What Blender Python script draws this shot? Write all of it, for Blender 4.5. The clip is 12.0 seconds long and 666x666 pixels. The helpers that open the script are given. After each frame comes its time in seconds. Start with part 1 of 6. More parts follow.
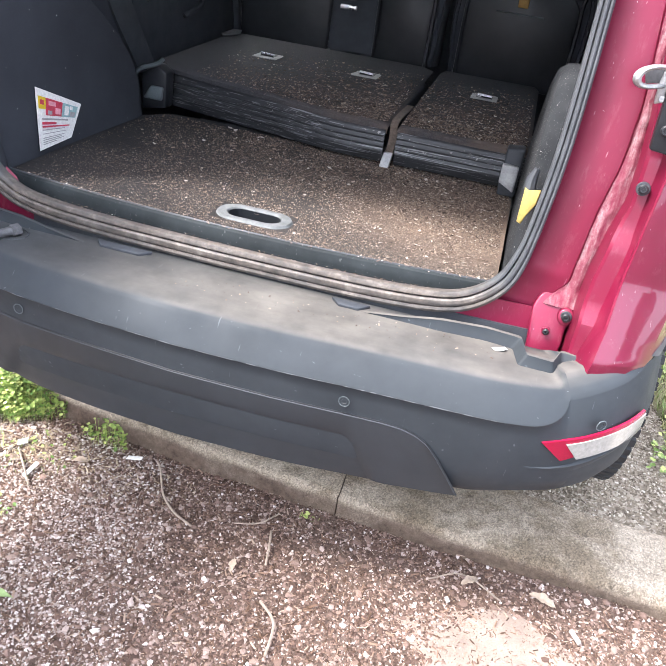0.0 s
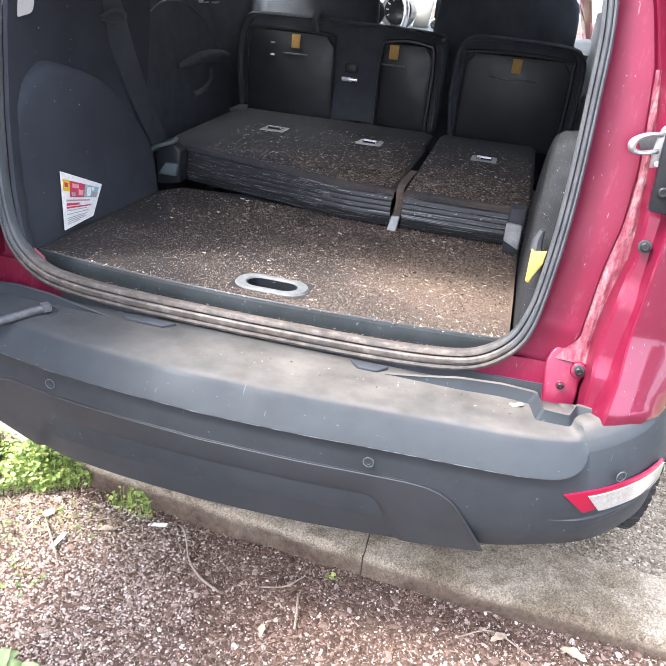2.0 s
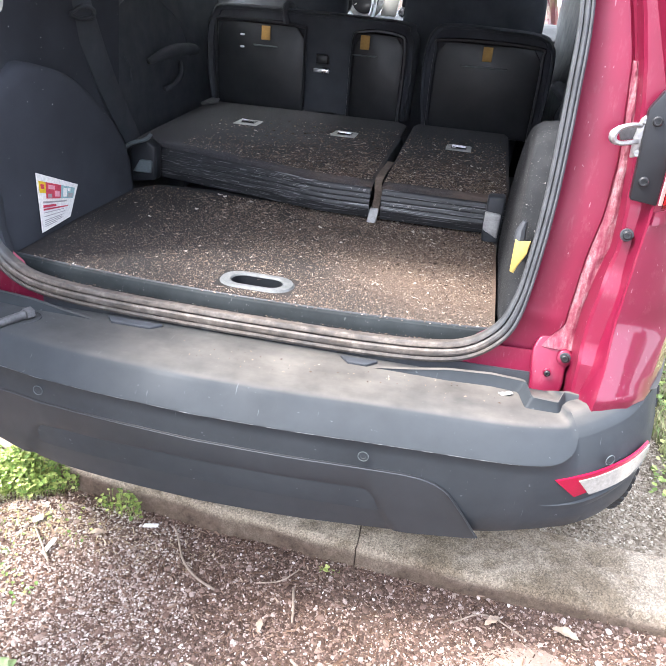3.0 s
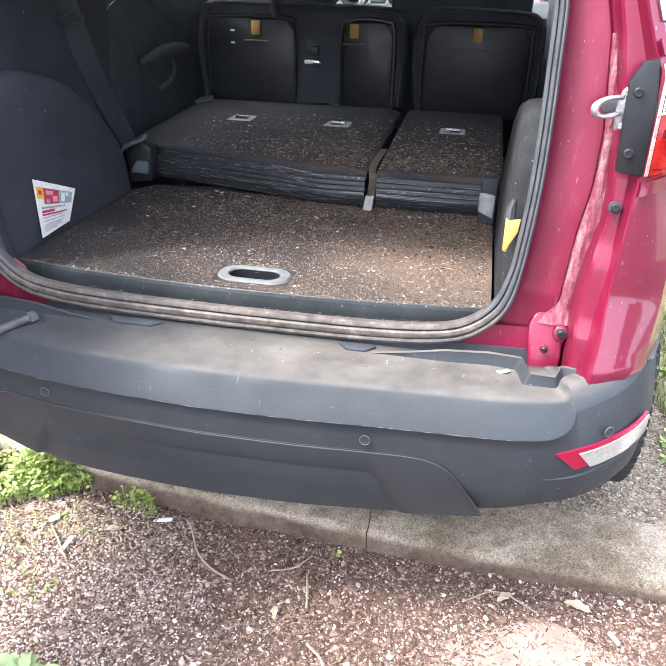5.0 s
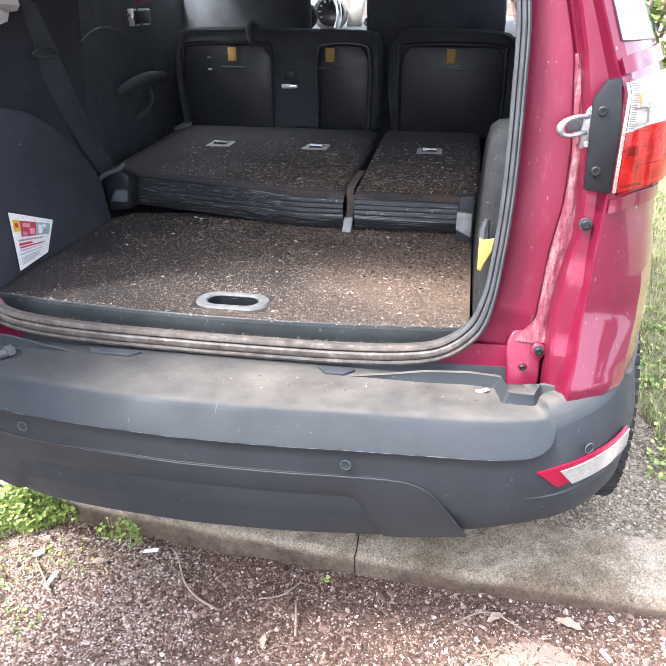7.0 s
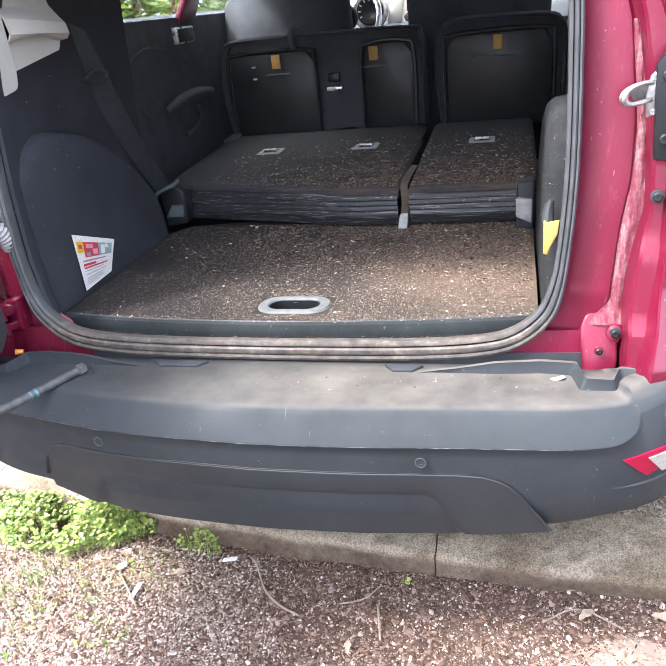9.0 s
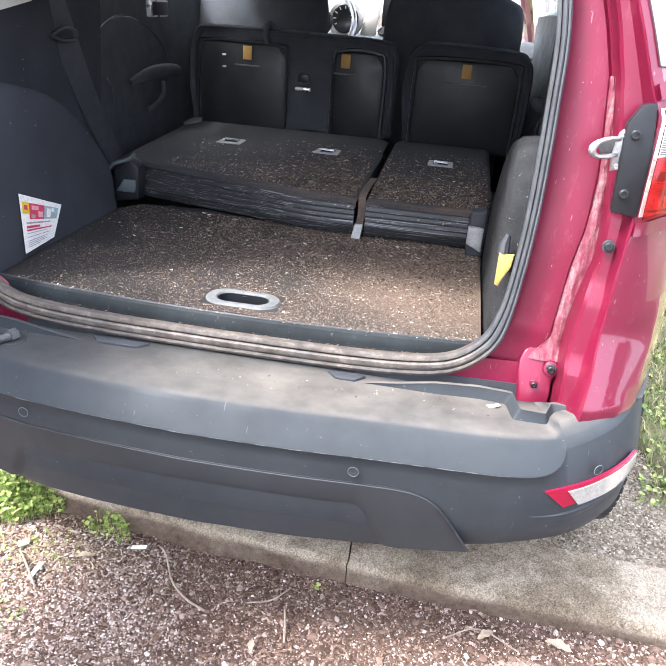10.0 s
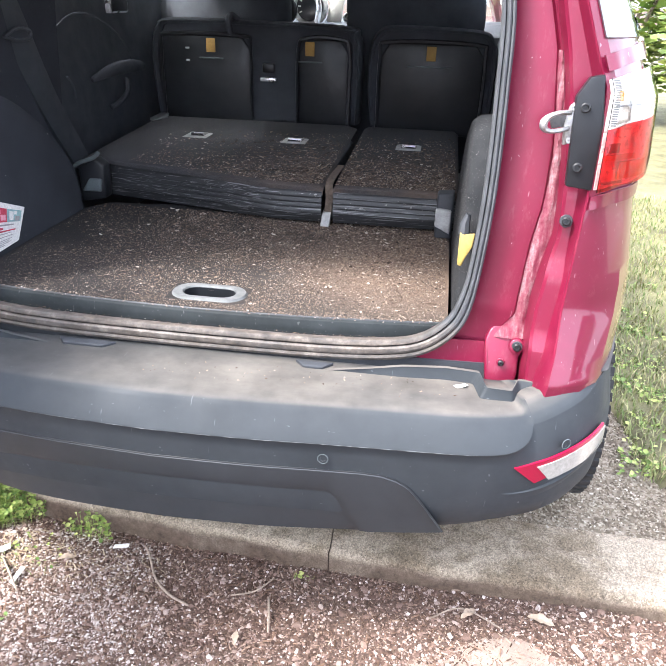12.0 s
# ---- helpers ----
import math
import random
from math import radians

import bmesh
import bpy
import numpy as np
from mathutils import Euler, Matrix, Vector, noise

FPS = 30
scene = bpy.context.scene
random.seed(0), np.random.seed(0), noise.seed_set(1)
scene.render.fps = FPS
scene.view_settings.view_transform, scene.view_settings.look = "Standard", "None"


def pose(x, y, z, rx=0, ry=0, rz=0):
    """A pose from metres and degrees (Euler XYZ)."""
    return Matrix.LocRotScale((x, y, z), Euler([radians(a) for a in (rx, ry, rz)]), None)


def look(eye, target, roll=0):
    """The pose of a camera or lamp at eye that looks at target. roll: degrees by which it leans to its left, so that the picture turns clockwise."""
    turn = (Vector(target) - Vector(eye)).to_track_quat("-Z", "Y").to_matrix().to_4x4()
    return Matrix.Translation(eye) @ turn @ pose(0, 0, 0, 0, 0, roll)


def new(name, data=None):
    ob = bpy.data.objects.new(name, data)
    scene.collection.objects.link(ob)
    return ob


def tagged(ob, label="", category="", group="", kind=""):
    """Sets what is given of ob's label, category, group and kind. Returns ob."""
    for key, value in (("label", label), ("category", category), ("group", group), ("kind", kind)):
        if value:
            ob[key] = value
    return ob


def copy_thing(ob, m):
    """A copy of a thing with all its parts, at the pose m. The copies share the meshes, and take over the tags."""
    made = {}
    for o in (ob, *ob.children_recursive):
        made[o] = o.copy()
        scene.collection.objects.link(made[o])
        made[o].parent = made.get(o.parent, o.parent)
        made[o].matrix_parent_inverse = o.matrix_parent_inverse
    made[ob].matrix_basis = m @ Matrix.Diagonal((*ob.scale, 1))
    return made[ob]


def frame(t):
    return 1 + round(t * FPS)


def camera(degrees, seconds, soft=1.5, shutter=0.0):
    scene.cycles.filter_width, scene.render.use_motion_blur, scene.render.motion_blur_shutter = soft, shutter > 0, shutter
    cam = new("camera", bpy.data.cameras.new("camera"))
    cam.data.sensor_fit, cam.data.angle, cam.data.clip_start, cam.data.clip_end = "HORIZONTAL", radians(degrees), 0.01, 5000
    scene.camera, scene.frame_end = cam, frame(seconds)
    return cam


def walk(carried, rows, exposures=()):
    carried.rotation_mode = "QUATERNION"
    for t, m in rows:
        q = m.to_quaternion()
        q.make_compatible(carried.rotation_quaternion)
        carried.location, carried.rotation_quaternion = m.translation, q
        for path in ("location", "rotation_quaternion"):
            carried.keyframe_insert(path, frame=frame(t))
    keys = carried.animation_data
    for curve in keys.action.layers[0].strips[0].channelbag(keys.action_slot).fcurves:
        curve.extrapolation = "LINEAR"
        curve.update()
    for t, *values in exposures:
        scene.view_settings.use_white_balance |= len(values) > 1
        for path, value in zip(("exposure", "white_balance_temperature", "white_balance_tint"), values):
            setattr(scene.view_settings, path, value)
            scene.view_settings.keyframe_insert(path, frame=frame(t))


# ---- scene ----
U = 0.9                      # plan units to metres
PATH = [
    (0, (0.537, -1.095, 1.392), (0.195, 0.599, 0.384), 8.6),
    (0.5, (0.503, -1.082, 1.403), (0.138, 0.635, 0.444), 8.1),
    (1, (0.506, -1.113, 1.42), (0.059, 0.621, 0.53), 6.8),
    (1.5, (0.511, -1.136, 1.427), (0.026, 0.569, 0.501), 6.6),
    (1.6, (0.515, -1.135, 1.421), (0.001, 0.556, 0.485), 5.9),
    (2, (0.515, -1.139, 1.432), (0.121, 0.616, 0.558), 5.7),
    (2.5, (0.503, -1.13, 1.435), (0.049, 0.62, 0.581), 4.6),
    (3, (0.477, -1.147, 1.446), (0.167, 0.614, 0.549), 4.9),
    (3.2, (0.488, -1.131, 1.428), (0.126, 0.6, 0.494), 3.7),
    (4.8, (0.51, -1.159, 1.444), (0.177, 0.57, 0.496), 1.8),
    (5, (0.515, -1.162, 1.448), (0.172, 0.581, 0.529), 1.4),
    (5.5, (0.531, -1.161, 1.448), (0.152, 0.577, 0.534), -0.4),
    (6, (0.538, -1.157, 1.459), (0.208, 0.596, 0.554), -0.1),
    (6.5, (0.545, -1.154, 1.463), (0.22, 0.61, 0.577), -0.1),
    (7, (0.546, -1.148, 1.46), (0.218, 0.622, 0.587), -0.2),
    (7.5, (0.528, -1.147, 1.459), (0.18, 0.623, 0.594), 0.7),
    (7.7, (0.516, -1.134, 1.458), (0.105, 0.606, 0.563), 0.3),
    (9.3, (0.532, -1.136, 1.438), (0.041, 0.612, 0.6), -6.6),
    (9.5, (0.511, -1.145, 1.442), (0.117, 0.63, 0.609), -2.3),
    (10, (0.473, -1.151, 1.445), (0.198, 0.638, 0.594), 4.4),
    (10.5, (0.497, -1.153, 1.447), (0.16, 0.612, 0.57), 0.8),
    (11, (0.541, -1.156, 1.435), (0.152, 0.603, 0.567), -4.7),
    (11.5, (0.512, -1.139, 1.427), (0.191, 0.612, 0.515), -0.3),
    (12, (0.531, -1.142, 1.441), (0.282, 0.64, 0.567), 1.8),
]
cam = camera(51.3, 12.0, soft=0.75)
walk(cam, [(t, look(Vector(eye) * U, Vector(target) * U, roll)) for t, eye, target, roll in PATH],
     exposures=[(0.0, 2.05), (1.0, 2.19), (2.5, 2.25), (3.2, 2.22), (5.5, 2.10), (7.5, 2.10), (9.3, 2.08), (10.0, 2.18), (12.0, 2.14)])

# ---- light: bright hazy daylight, soft sun from behind and to the side ----
SUN_ELEV, SUN_AZ = radians(55), radians(-118)
world = bpy.data.worlds.new("sky")
scene.world = world
world.use_nodes = True
wn = world.node_tree.nodes
sky = wn.new("ShaderNodeTexSky")
sky.sky_type, sky.sun_disc = "NISHITA", False
sky.sun_elevation, sky.sun_rotation = SUN_ELEV, SUN_AZ
sky.air_density, sky.dust_density, sky.ozone_density = 1.0, 5.0, 1.0
soften = wn.new("ShaderNodeMixRGB")
soften.inputs[0].default_value = 0.55
soften.inputs[2].default_value = (9.4, 10.1, 12.0, 1)
world.node_tree.links.new(sky.outputs[0], soften.inputs[1])
world.node_tree.links.new(soften.outputs[0], wn["Background"].inputs[0])
wn["Background"].inputs[1].default_value = 0.15
sun = new("sun", bpy.data.lights.new("sun", "SUN"))
sun.data.energy, sun.data.angle, sun.data.color = 2.6, radians(12), (1.0, 0.985, 0.985)
sun.matrix_world = look((math.sin(SUN_AZ) * 10, math.cos(SUN_AZ) * 10, 10 * math.tan(SUN_ELEV)), (0, 0, 0))

# ---- materials ----
RNG = np.random.default_rng(7)


class Mat:
    """A node material with a Principled shader and short ways to add to it."""

    def __init__(self, name, rough=0.6, metal=0.0, spec=0.5):
        self.m = bpy.data.materials.new(name)
        self.m.use_nodes = True
        self.t = self.m.node_tree
        self.b = self.t.nodes["Principled BSDF"]
        self.b.inputs["Roughness"].default_value = rough
        self.b.inputs["Metallic"].default_value = metal
        self.b.inputs["Specular IOR Level"].default_value = spec
        self.geo = self.t.nodes.new("ShaderNodeNewGeometry")

    def link(self, a, b):
        self.t.links.new(a, b)

    def noise(self, scale, detail=4.0, rough=0.6, stretch=None):
        n = self.t.nodes.new("ShaderNodeTexNoise")
        n.inputs["Scale"].default_value, n.inputs["Detail"].default_value = scale, detail
        n.inputs["Roughness"].default_value = rough
        src = self.geo.outputs["Position"]
        if stretch:
            mp = self.t.nodes.new("ShaderNodeMapping")
            mp.inputs["Scale"].default_value = stretch
            self.link(src, mp.inputs[0])
            src = mp.outputs[0]
        self.link(src, n.inputs["Vector"])
        return n.outputs["Fac"]

    def voro(self, scale, out="Color"):
        n = self.t.nodes.new("ShaderNodeTexVoronoi")
        n.inputs["Scale"].default_value = scale
        self.link(self.geo.outputs["Position"], n.inputs["Vector"])
        return n.outputs[out]

    def ramp(self, fac, stops):
        n = self.t.nodes.new("ShaderNodeValToRGB")
        els = n.color_ramp.elements
        while len(els) < len(stops):
            els.new(0.5)
        for e, (p, c) in zip(els, stops):
            e.position = p
            e.color = (*c, 1) if isinstance(c, tuple) else (c, c, c, 1)
        self.link(fac, n.inputs[0])
        return n.outputs[0]

    def mix(self, fac, a, b, mode="MIX"):
        n = self.t.nodes.new("ShaderNodeMixRGB")
        n.blend_type = mode
        for sock, v in zip(n.inputs, (fac, a, b)):
            if isinstance(v, (int, float)):
                sock.default_value = v if sock == n.inputs[0] else (v, v, v, 1)
            elif isinstance(v, tuple):
                sock.default_value = (*v, 1)
            else:
                self.link(v, sock)
        return n.outputs[0]

    def math(self, op, a, b=0.0):
        n = self.t.nodes.new("ShaderNodeMath")
        n.operation = op
        for sock, v in zip(n.inputs, (a, b)):
            if isinstance(v, (int, float)):
                sock.default_value = v
            else:
                self.link(v, sock)
        return n.outputs[0]

    def axis(self, k):
        n = self.t.nodes.new("ShaderNodeSeparateXYZ")
        self.link(self.geo.outputs["Position"], n.inputs[0])
        return n.outputs[k]

    def span(self, value, lo, hi):
        n = self.t.nodes.new("ShaderNodeMapRange")
        n.inputs[1].default_value, n.inputs[2].default_value = lo, hi
        n.interpolation_type = "SMOOTHSTEP"
        self.link(value, n.inputs[0])
        return n.outputs[0]

    def near(self, x, y, z, r0, r1):
        n = self.t.nodes.new("ShaderNodeVectorMath")
        n.operation = "DISTANCE"
        n.inputs[1].default_value = (x, y, z)
        self.link(self.geo.outputs["Position"], n.inputs[0])
        return self.span(n.outputs["Value"], r1, r0)

    def island(self):
        return self.geo.outputs["Random Per Island"]

    def color(self, c):
        if isinstance(c, tuple):
            self.b.inputs["Base Color"].default_value = (*c, 1)
        else:
            self.link(c, self.b.inputs["Base Color"])
        return self

    def roughness(self, r):
        self.link(r, self.b.inputs["Roughness"])
        return self

    def bump(self, h, strength=0.3, dist=0.002):
        n = self.t.nodes.new("ShaderNodeBump")
        n.inputs["Strength"].default_value, n.inputs["Distance"].default_value = strength, dist
        self.link(h, n.inputs["Height"])
        self.link(n.outputs[0], self.b.inputs["Normal"])
        return self


def varied(name, c, rough=0.6, metal=0.0, var=0.25, coarse=9.0, fine=160.0, bump=0.15, dist=0.001, spec=0.5):
    """A surface with a coarse and a fine variation of one colour."""
    m = Mat(name, rough, metal, spec)
    dark, light = tuple(v * (1 - var) for v in c), tuple(min(1, v * (1 + var)) for v in c)
    a = m.ramp(m.noise(coarse), [(0.3, dark), (0.7, light)])
    f = m.noise(fine, 3)
    m.color(m.mix(0.35, a, m.mix(1.0, a, m.ramp(f, [(0.3, 0.55), (0.7, 1.35)]), "MULTIPLY")))
    m.roughness(m.ramp(m.noise(coarse * 2.3), [(0.3, max(0.02, rough - 0.08)), (0.7, min(1, rough + 0.1))]))
    m.bump(f, bump, dist)
    return m


def scratched(m, base, tint, scale, thresh, stretch, amount=0.6):
    """Pale scuffs and scratches over a base colour."""
    s = m.noise(scale, 2, 0.5, stretch)
    fac = m.ramp(s, [(thresh, 0.0), (min(0.99, thresh + 0.04), 1.0)])
    return m.mix(m.math("MULTIPLY", fac, amount), base, tint)


# car paint, crimson with a clear coat and dust
PAINT = Mat("crimson_paint", 0.34, 0.3, 0.35)
pc = PAINT.ramp(PAINT.noise(5), [(0.3, (0.125, 0.0045, 0.024)), (0.7, (0.163, 0.006, 0.033))])
pd = PAINT.ramp(PAINT.noise(38, 8, 0.75), [(0.56, 0.0), (0.78, 1.0)])
pc = PAINT.mix(PAINT.math("MULTIPLY", pd, 0.09), pc, (0.5, 0.36, 0.33))
pc = scratched(PAINT, pc, (0.6, 0.5, 0.5), 110, 0.75, (1.0, 1.0, 0.6), 0.6)
PAINT.color(scratched(PAINT, pc, (0.5, 0.33, 0.36), 60, 0.70, (3.0, 3.0, 0.5), 0.3))
PAINT.b.inputs["Coat Weight"].default_value = 1.0
PAINT.b.inputs["Coat Roughness"].default_value = 0.03
PAINT.bump(PAINT.noise(9, 2, 0.4, (1.0, 1.0, 0.6)), 0.12, 0.01)
PAINT.link(PAINT.b.inputs["Normal"].links[0].from_socket, PAINT.b.inputs["Coat Normal"])

# thinner, duller paint in the door opening
INNERPAINT = Mat("dull_crimson_paint", 0.42, 0.25, 0.4)
ic = INNERPAINT.ramp(INNERPAINT.noise(6), [(0.3, (0.145, 0.0060, 0.027)), (0.7, (0.190, 0.0085, 0.037))])
idu = INNERPAINT.ramp(INNERPAINT.noise(30, 8, 0.75, (2.0, 2.0, 0.6)), [(0.54, 0.0), (0.76, 1.0)])
ic = INNERPAINT.mix(INNERPAINT.math("MULTIPLY", idu, 0.10), ic, (0.5, 0.36, 0.35))
ic = scratched(INNERPAINT, ic, (0.6, 0.5, 0.5), 130, 0.75, (1.0, 1.0, 0.6), 0.65)
INNERPAINT.color(scratched(INNERPAINT, ic, (0.5, 0.33, 0.36), 60, 0.72, (3.0, 3.0, 0.5), 0.3))
INNERPAINT.b.inputs["Coat Weight"].default_value = 0.25
INNERPAINT.b.inputs["Coat Roughness"].default_value = 0.12
INNERPAINT.bump(INNERPAINT.noise(60, 3, 0.5), 0.1, 0.002)

# unpainted bumper plastic with chalky dust on its top
BUMPER = Mat("bumper_plastic", 0.6, 0.0, 0.36)
bc = BUMPER.ramp(BUMPER.noise(6, 6), [(0.3, (0.020, 0.0245, 0.0285)), (0.7, (0.032, 0.0375, 0.043))])
bc = scratched(BUMPER, bc, (0.24, 0.25, 0.26), 75, 0.73, (1.0, 2.5, 1.2), 0.3)
bc = scratched(BUMPER, bc, (0.22, 0.22, 0.22), 230, 0.785, (1.0, 1.0, 1.0), 0.5)
bc = scratched(BUMPER, bc, (0.2, 0.21, 0.22), 26, 0.72, (6.0, 0.7, 1.0), 0.22)
bn = BUMPER.t.nodes.new("ShaderNodeSeparateXYZ")
BUMPER.link(BUMPER.geo.outputs["Normal"], bn.inputs[0])
top = BUMPER.span(bn.outputs[2], 0.80, 0.99)
# real dust on top; its fade leftwards puts the tailgate's shadow into the colour
dust = BUMPER.math("MULTIPLY", BUMPER.math("MULTIPLY", top, BUMPER.span(BUMPER.axis(0), -0.65, 0.2)), BUMPER.ramp(BUMPER.noise(7, 6, 0.65, (0.6, 2.0, 1.0)), [(0.25, 0.55), (0.65, 0.95)]))
bc = BUMPER.mix(dust, bc, BUMPER.ramp(BUMPER.noise(11, 5), [(0.3, (0.070, 0.063, 0.056)), (0.7, (0.145, 0.131, 0.116))]))
BUMPER.color(bc)
BUMPER.roughness(BUMPER.ramp(BUMPER.noise(14), [(0.3, 0.58), (0.7, 0.78)]))
BUMPER.bump(BUMPER.noise(1400, 2), 0.12, 0.0004)

LOWER = varied("lower_trim_plastic", (0.021, 0.0245, 0.0285), 0.5, var=0.2, coarse=5, fine=900, bump=0.12, dist=0.0004)
DARK = varied("black_trim_plastic", (0.036, 0.040, 0.047), 0.55, var=0.25, coarse=8, fine=700, bump=0.15, dist=0.0005)
GREYTRIM = varied("grey_trim_plastic", (0.07, 0.085, 0.09), 0.5, var=0.3, coarse=14, fine=300)
FELT = Mat("dark_carpet_lining", 0.95, 0.0, 0.2)
fe = FELT.mix(0.4, FELT.ramp(FELT.noise(7), [(0.3, (0.025, 0.027, 0.033)), (0.7, (0.043, 0.047, 0.057))]), FELT.ramp(FELT.noise(900, 3), [(0.3, (0.019, 0.0205, 0.025)), (0.7, (0.052, 0.057, 0.069))]))
FELT.color(scratched(FELT, fe, (0.42, 0.41, 0.40), 95, 0.745, (1.0, 1.0, 1.0), 0.7)).bump(FELT.noise(900, 3), 0.4, 0.001)
BLACK = varied("black_moulded_plastic", (0.015, 0.0162, 0.019), 0.36, var=0.3, coarse=10, fine=600, bump=0.1, spec=0.3)
FABRIC = varied("black_seat_fabric", (0.036, 0.039, 0.046), 0.9, var=0.3, coarse=8, fine=1200, bump=0.4, dist=0.0008, spec=0.2)
CHROME = varied("bright_steel", (0.75, 0.76, 0.78), 0.22, 1.0, var=0.08, coarse=30, fine=300, bump=0.05)
DULLSTEEL = varied("dull_zinc", (0.42, 0.42, 0.42), 0.42, 0.8, var=0.25, coarse=60, fine=400)
YELLOW = varied("yellow_plastic", (0.42, 0.31, 0.09), 0.5, var=0.15)
DULLRUB = varied("dark_grey_steel", (0.10, 0.10, 0.105), 0.45, 0.4, var=0.3, coarse=40)
TAG = varied("ochre_label", (0.30, 0.17, 0.04), 0.7, var=0.25)
HOSE = varied("grey_rubber_hose", (0.30, 0.30, 0.30), 0.6, var=0.15, coarse=20)
WHITECLOTH = varied("white_cloth", (0.72, 0.71, 0.66), 0.85, var=0.08, coarse=12, fine=700, bump=0.2)
BEIGE = varied("pale_latch_plastic", (0.36, 0.36, 0.35), 0.5, var=0.25, coarse=25)
RUBBER = varied("tyre_rubber", (0.022, 0.022, 0.023), 0.75, var=0.3, coarse=20, fine=400)
ALLOY = varied("alloy", (0.5, 0.5, 0.52), 0.35, 0.9, var=0.1)
SILVER = varied("satin_silver_trim", (0.68, 0.68, 0.7), 0.3, 0.8, var=0.08)
DUSTYFELT = Mat("dusty_grey_carpet", 0.95, 0.0, 0.2)
df = DUSTYFELT.ramp(DUSTYFELT.noise(14), [(0.3, (0.016, 0.017, 0.019)), (0.7, (0.036, 0.0375, 0.04))])
DUSTYFELT.color(scratched(DUSTYFELT, scratched(DUSTYFELT, df, (0.30, 0.29, 0.28), 420, 0.66, (1.0, 1.0, 1.0), 0.3), (0.45, 0.43, 0.41), 150, 0.71, (1.0, 1.0, 1.0), 0.7)).bump(DUSTYFELT.noise(700, 3), 0.5, 0.0015)
SEALER = Mat("dusty_seam_sealer", 0.7)
sl = SEALER.math("ADD", SEALER.math("MULTIPLY", SEALER.noise(26, 6, 0.7, (3.0, 1.0, 0.45)), 0.75), SEALER.math("MULTIPLY", SEALER.noise(140, 4, 0.7), 0.25))
SEALER.color(SEALER.ramp(sl, [(0.38, (0.15, 0.007, 0.031)), (0.50, (0.19, 0.05, 0.068)), (0.60, (0.27, 0.16, 0.17)), (0.74, (0.40, 0.34, 0.335))])).bump(SEALER.noise(120, 4), 0.6, 0.003)
SCUFF = varied("scuffed_plastic", (0.10, 0.105, 0.11), 0.8, var=0.4, coarse=60)
PLATE = varied("grey_slot_rim", (0.12, 0.125, 0.125), 0.6, var=0.25, coarse=50, fine=500)

SEAL = Mat("rubber_seal", 0.6)
sdust = SEAL.math("MULTIPLY", SEAL.span(SEAL.axis(2), 0.745, 0.675), SEAL.ramp(SEAL.noise(22, 6, 0.7, (0.5, 2, 2)), [(0.3, 0.55), (0.6, 1.0)]))
sbase = SEAL.ramp(SEAL.noise(14), [(0.3, (0.035, 0.038, 0.042)), (0.7, (0.075, 0.08, 0.085))])
SEAL.color(SEAL.mix(sdust, sbase, SEAL.ramp(SEAL.noise(40, 6, 0.7), [(0.3, (0.035, 0.029, 0.025)), (0.55, (0.11, 0.09, 0.075)), (0.75, (0.24, 0.205, 0.175))])))
SEAL.bump(SEAL.noise(220, 3), 0.3, 0.0012)

# dirty boot carpet: dark felt, fawn dust to one side, sunlit patch in the colour
CARPET = Mat("dirty_boot_carpet", 0.95, 0.0, 0.2)
cb = CARPET.ramp(CARPET.noise(420, 3, 0.7), [(0.34, (0.006, 0.006, 0.0065)), (0.66, (0.046, 0.043, 0.043))])
cd = CARPET.math("MULTIPLY", CARPET.span(CARPET.axis(0), -0.25, 0.5), CARPET.ramp(CARPET.noise(4.5, 4), [(0.3, 0.25), (0.62, 1.0)]))
cb = CARPET.mix(CARPET.math("MULTIPLY", cd, 0.55), cb, CARPET.ramp(CARPET.noise(300, 3, 0.8), [(0.3, (0.05, 0.04, 0.034)), (0.7, (0.24, 0.195, 0.16))]))
# sunlight on the right of the floor, painted in as a tan dusty patch
patch = CARPET.math("MULTIPLY", CARPET.near(0.43, 0.62, 0.68, 0.10, 0.36), CARPET.ramp(CARPET.noise(16, 6, 0.7), [(0.3, 0.55), (0.6, 1.0)]))
cb = CARPET.mix(CARPET.math("MULTIPLY", patch, 0.55), cb, CARPET.ramp(CARPET.noise(350, 3, 0.8), [(0.3, (0.13, 0.078, 0.052)), (0.7, (0.43, 0.30, 0.22))]))
CARPET.color(cb).bump(CARPET.noise(700, 3), 0.7, 0.003)

CHIPS = Mat("wood_chip_litter", 0.85, 0.0, 0.2)
CHIPS.color(CHIPS.ramp(CHIPS.island(), [(0.0, (0.03, 0.022, 0.018)), (0.45, (0.12, 0.086, 0.068)), (0.8, (0.29, 0.22, 0.17)), (0.95, (0.44, 0.37, 0.31)), (1.0, (0.66, 0.61, 0.55))]))

SEATBACK = Mat("dirty_seat_back_carpet", 0.92, 0.0, 0.25)
sb = SEATBACK.ramp(SEATBACK.noise(350, 3, 0.7), [(0.35, (0.021, 0.0215, 0.025)), (0.7, (0.072, 0.070, 0.074))])
sd = SEATBACK.math("MULTIPLY", SEATBACK.span(SEATBACK.axis(1), 1.55, 0.95), SEATBACK.ramp(SEATBACK.noise(7, 5), [(0.35, 0.0), (0.7, 0.75)]))
sd = SEATBACK.math("MULTIPLY", sd, SEATBACK.span(SEATBACK.axis(0), -0.45, 0.3))
SEATBACK.color(SEATBACK.mix(sd, sb, (0.13, 0.095, 0.075))).bump(SEATBACK.noise(600, 2), 0.5, 0.002)

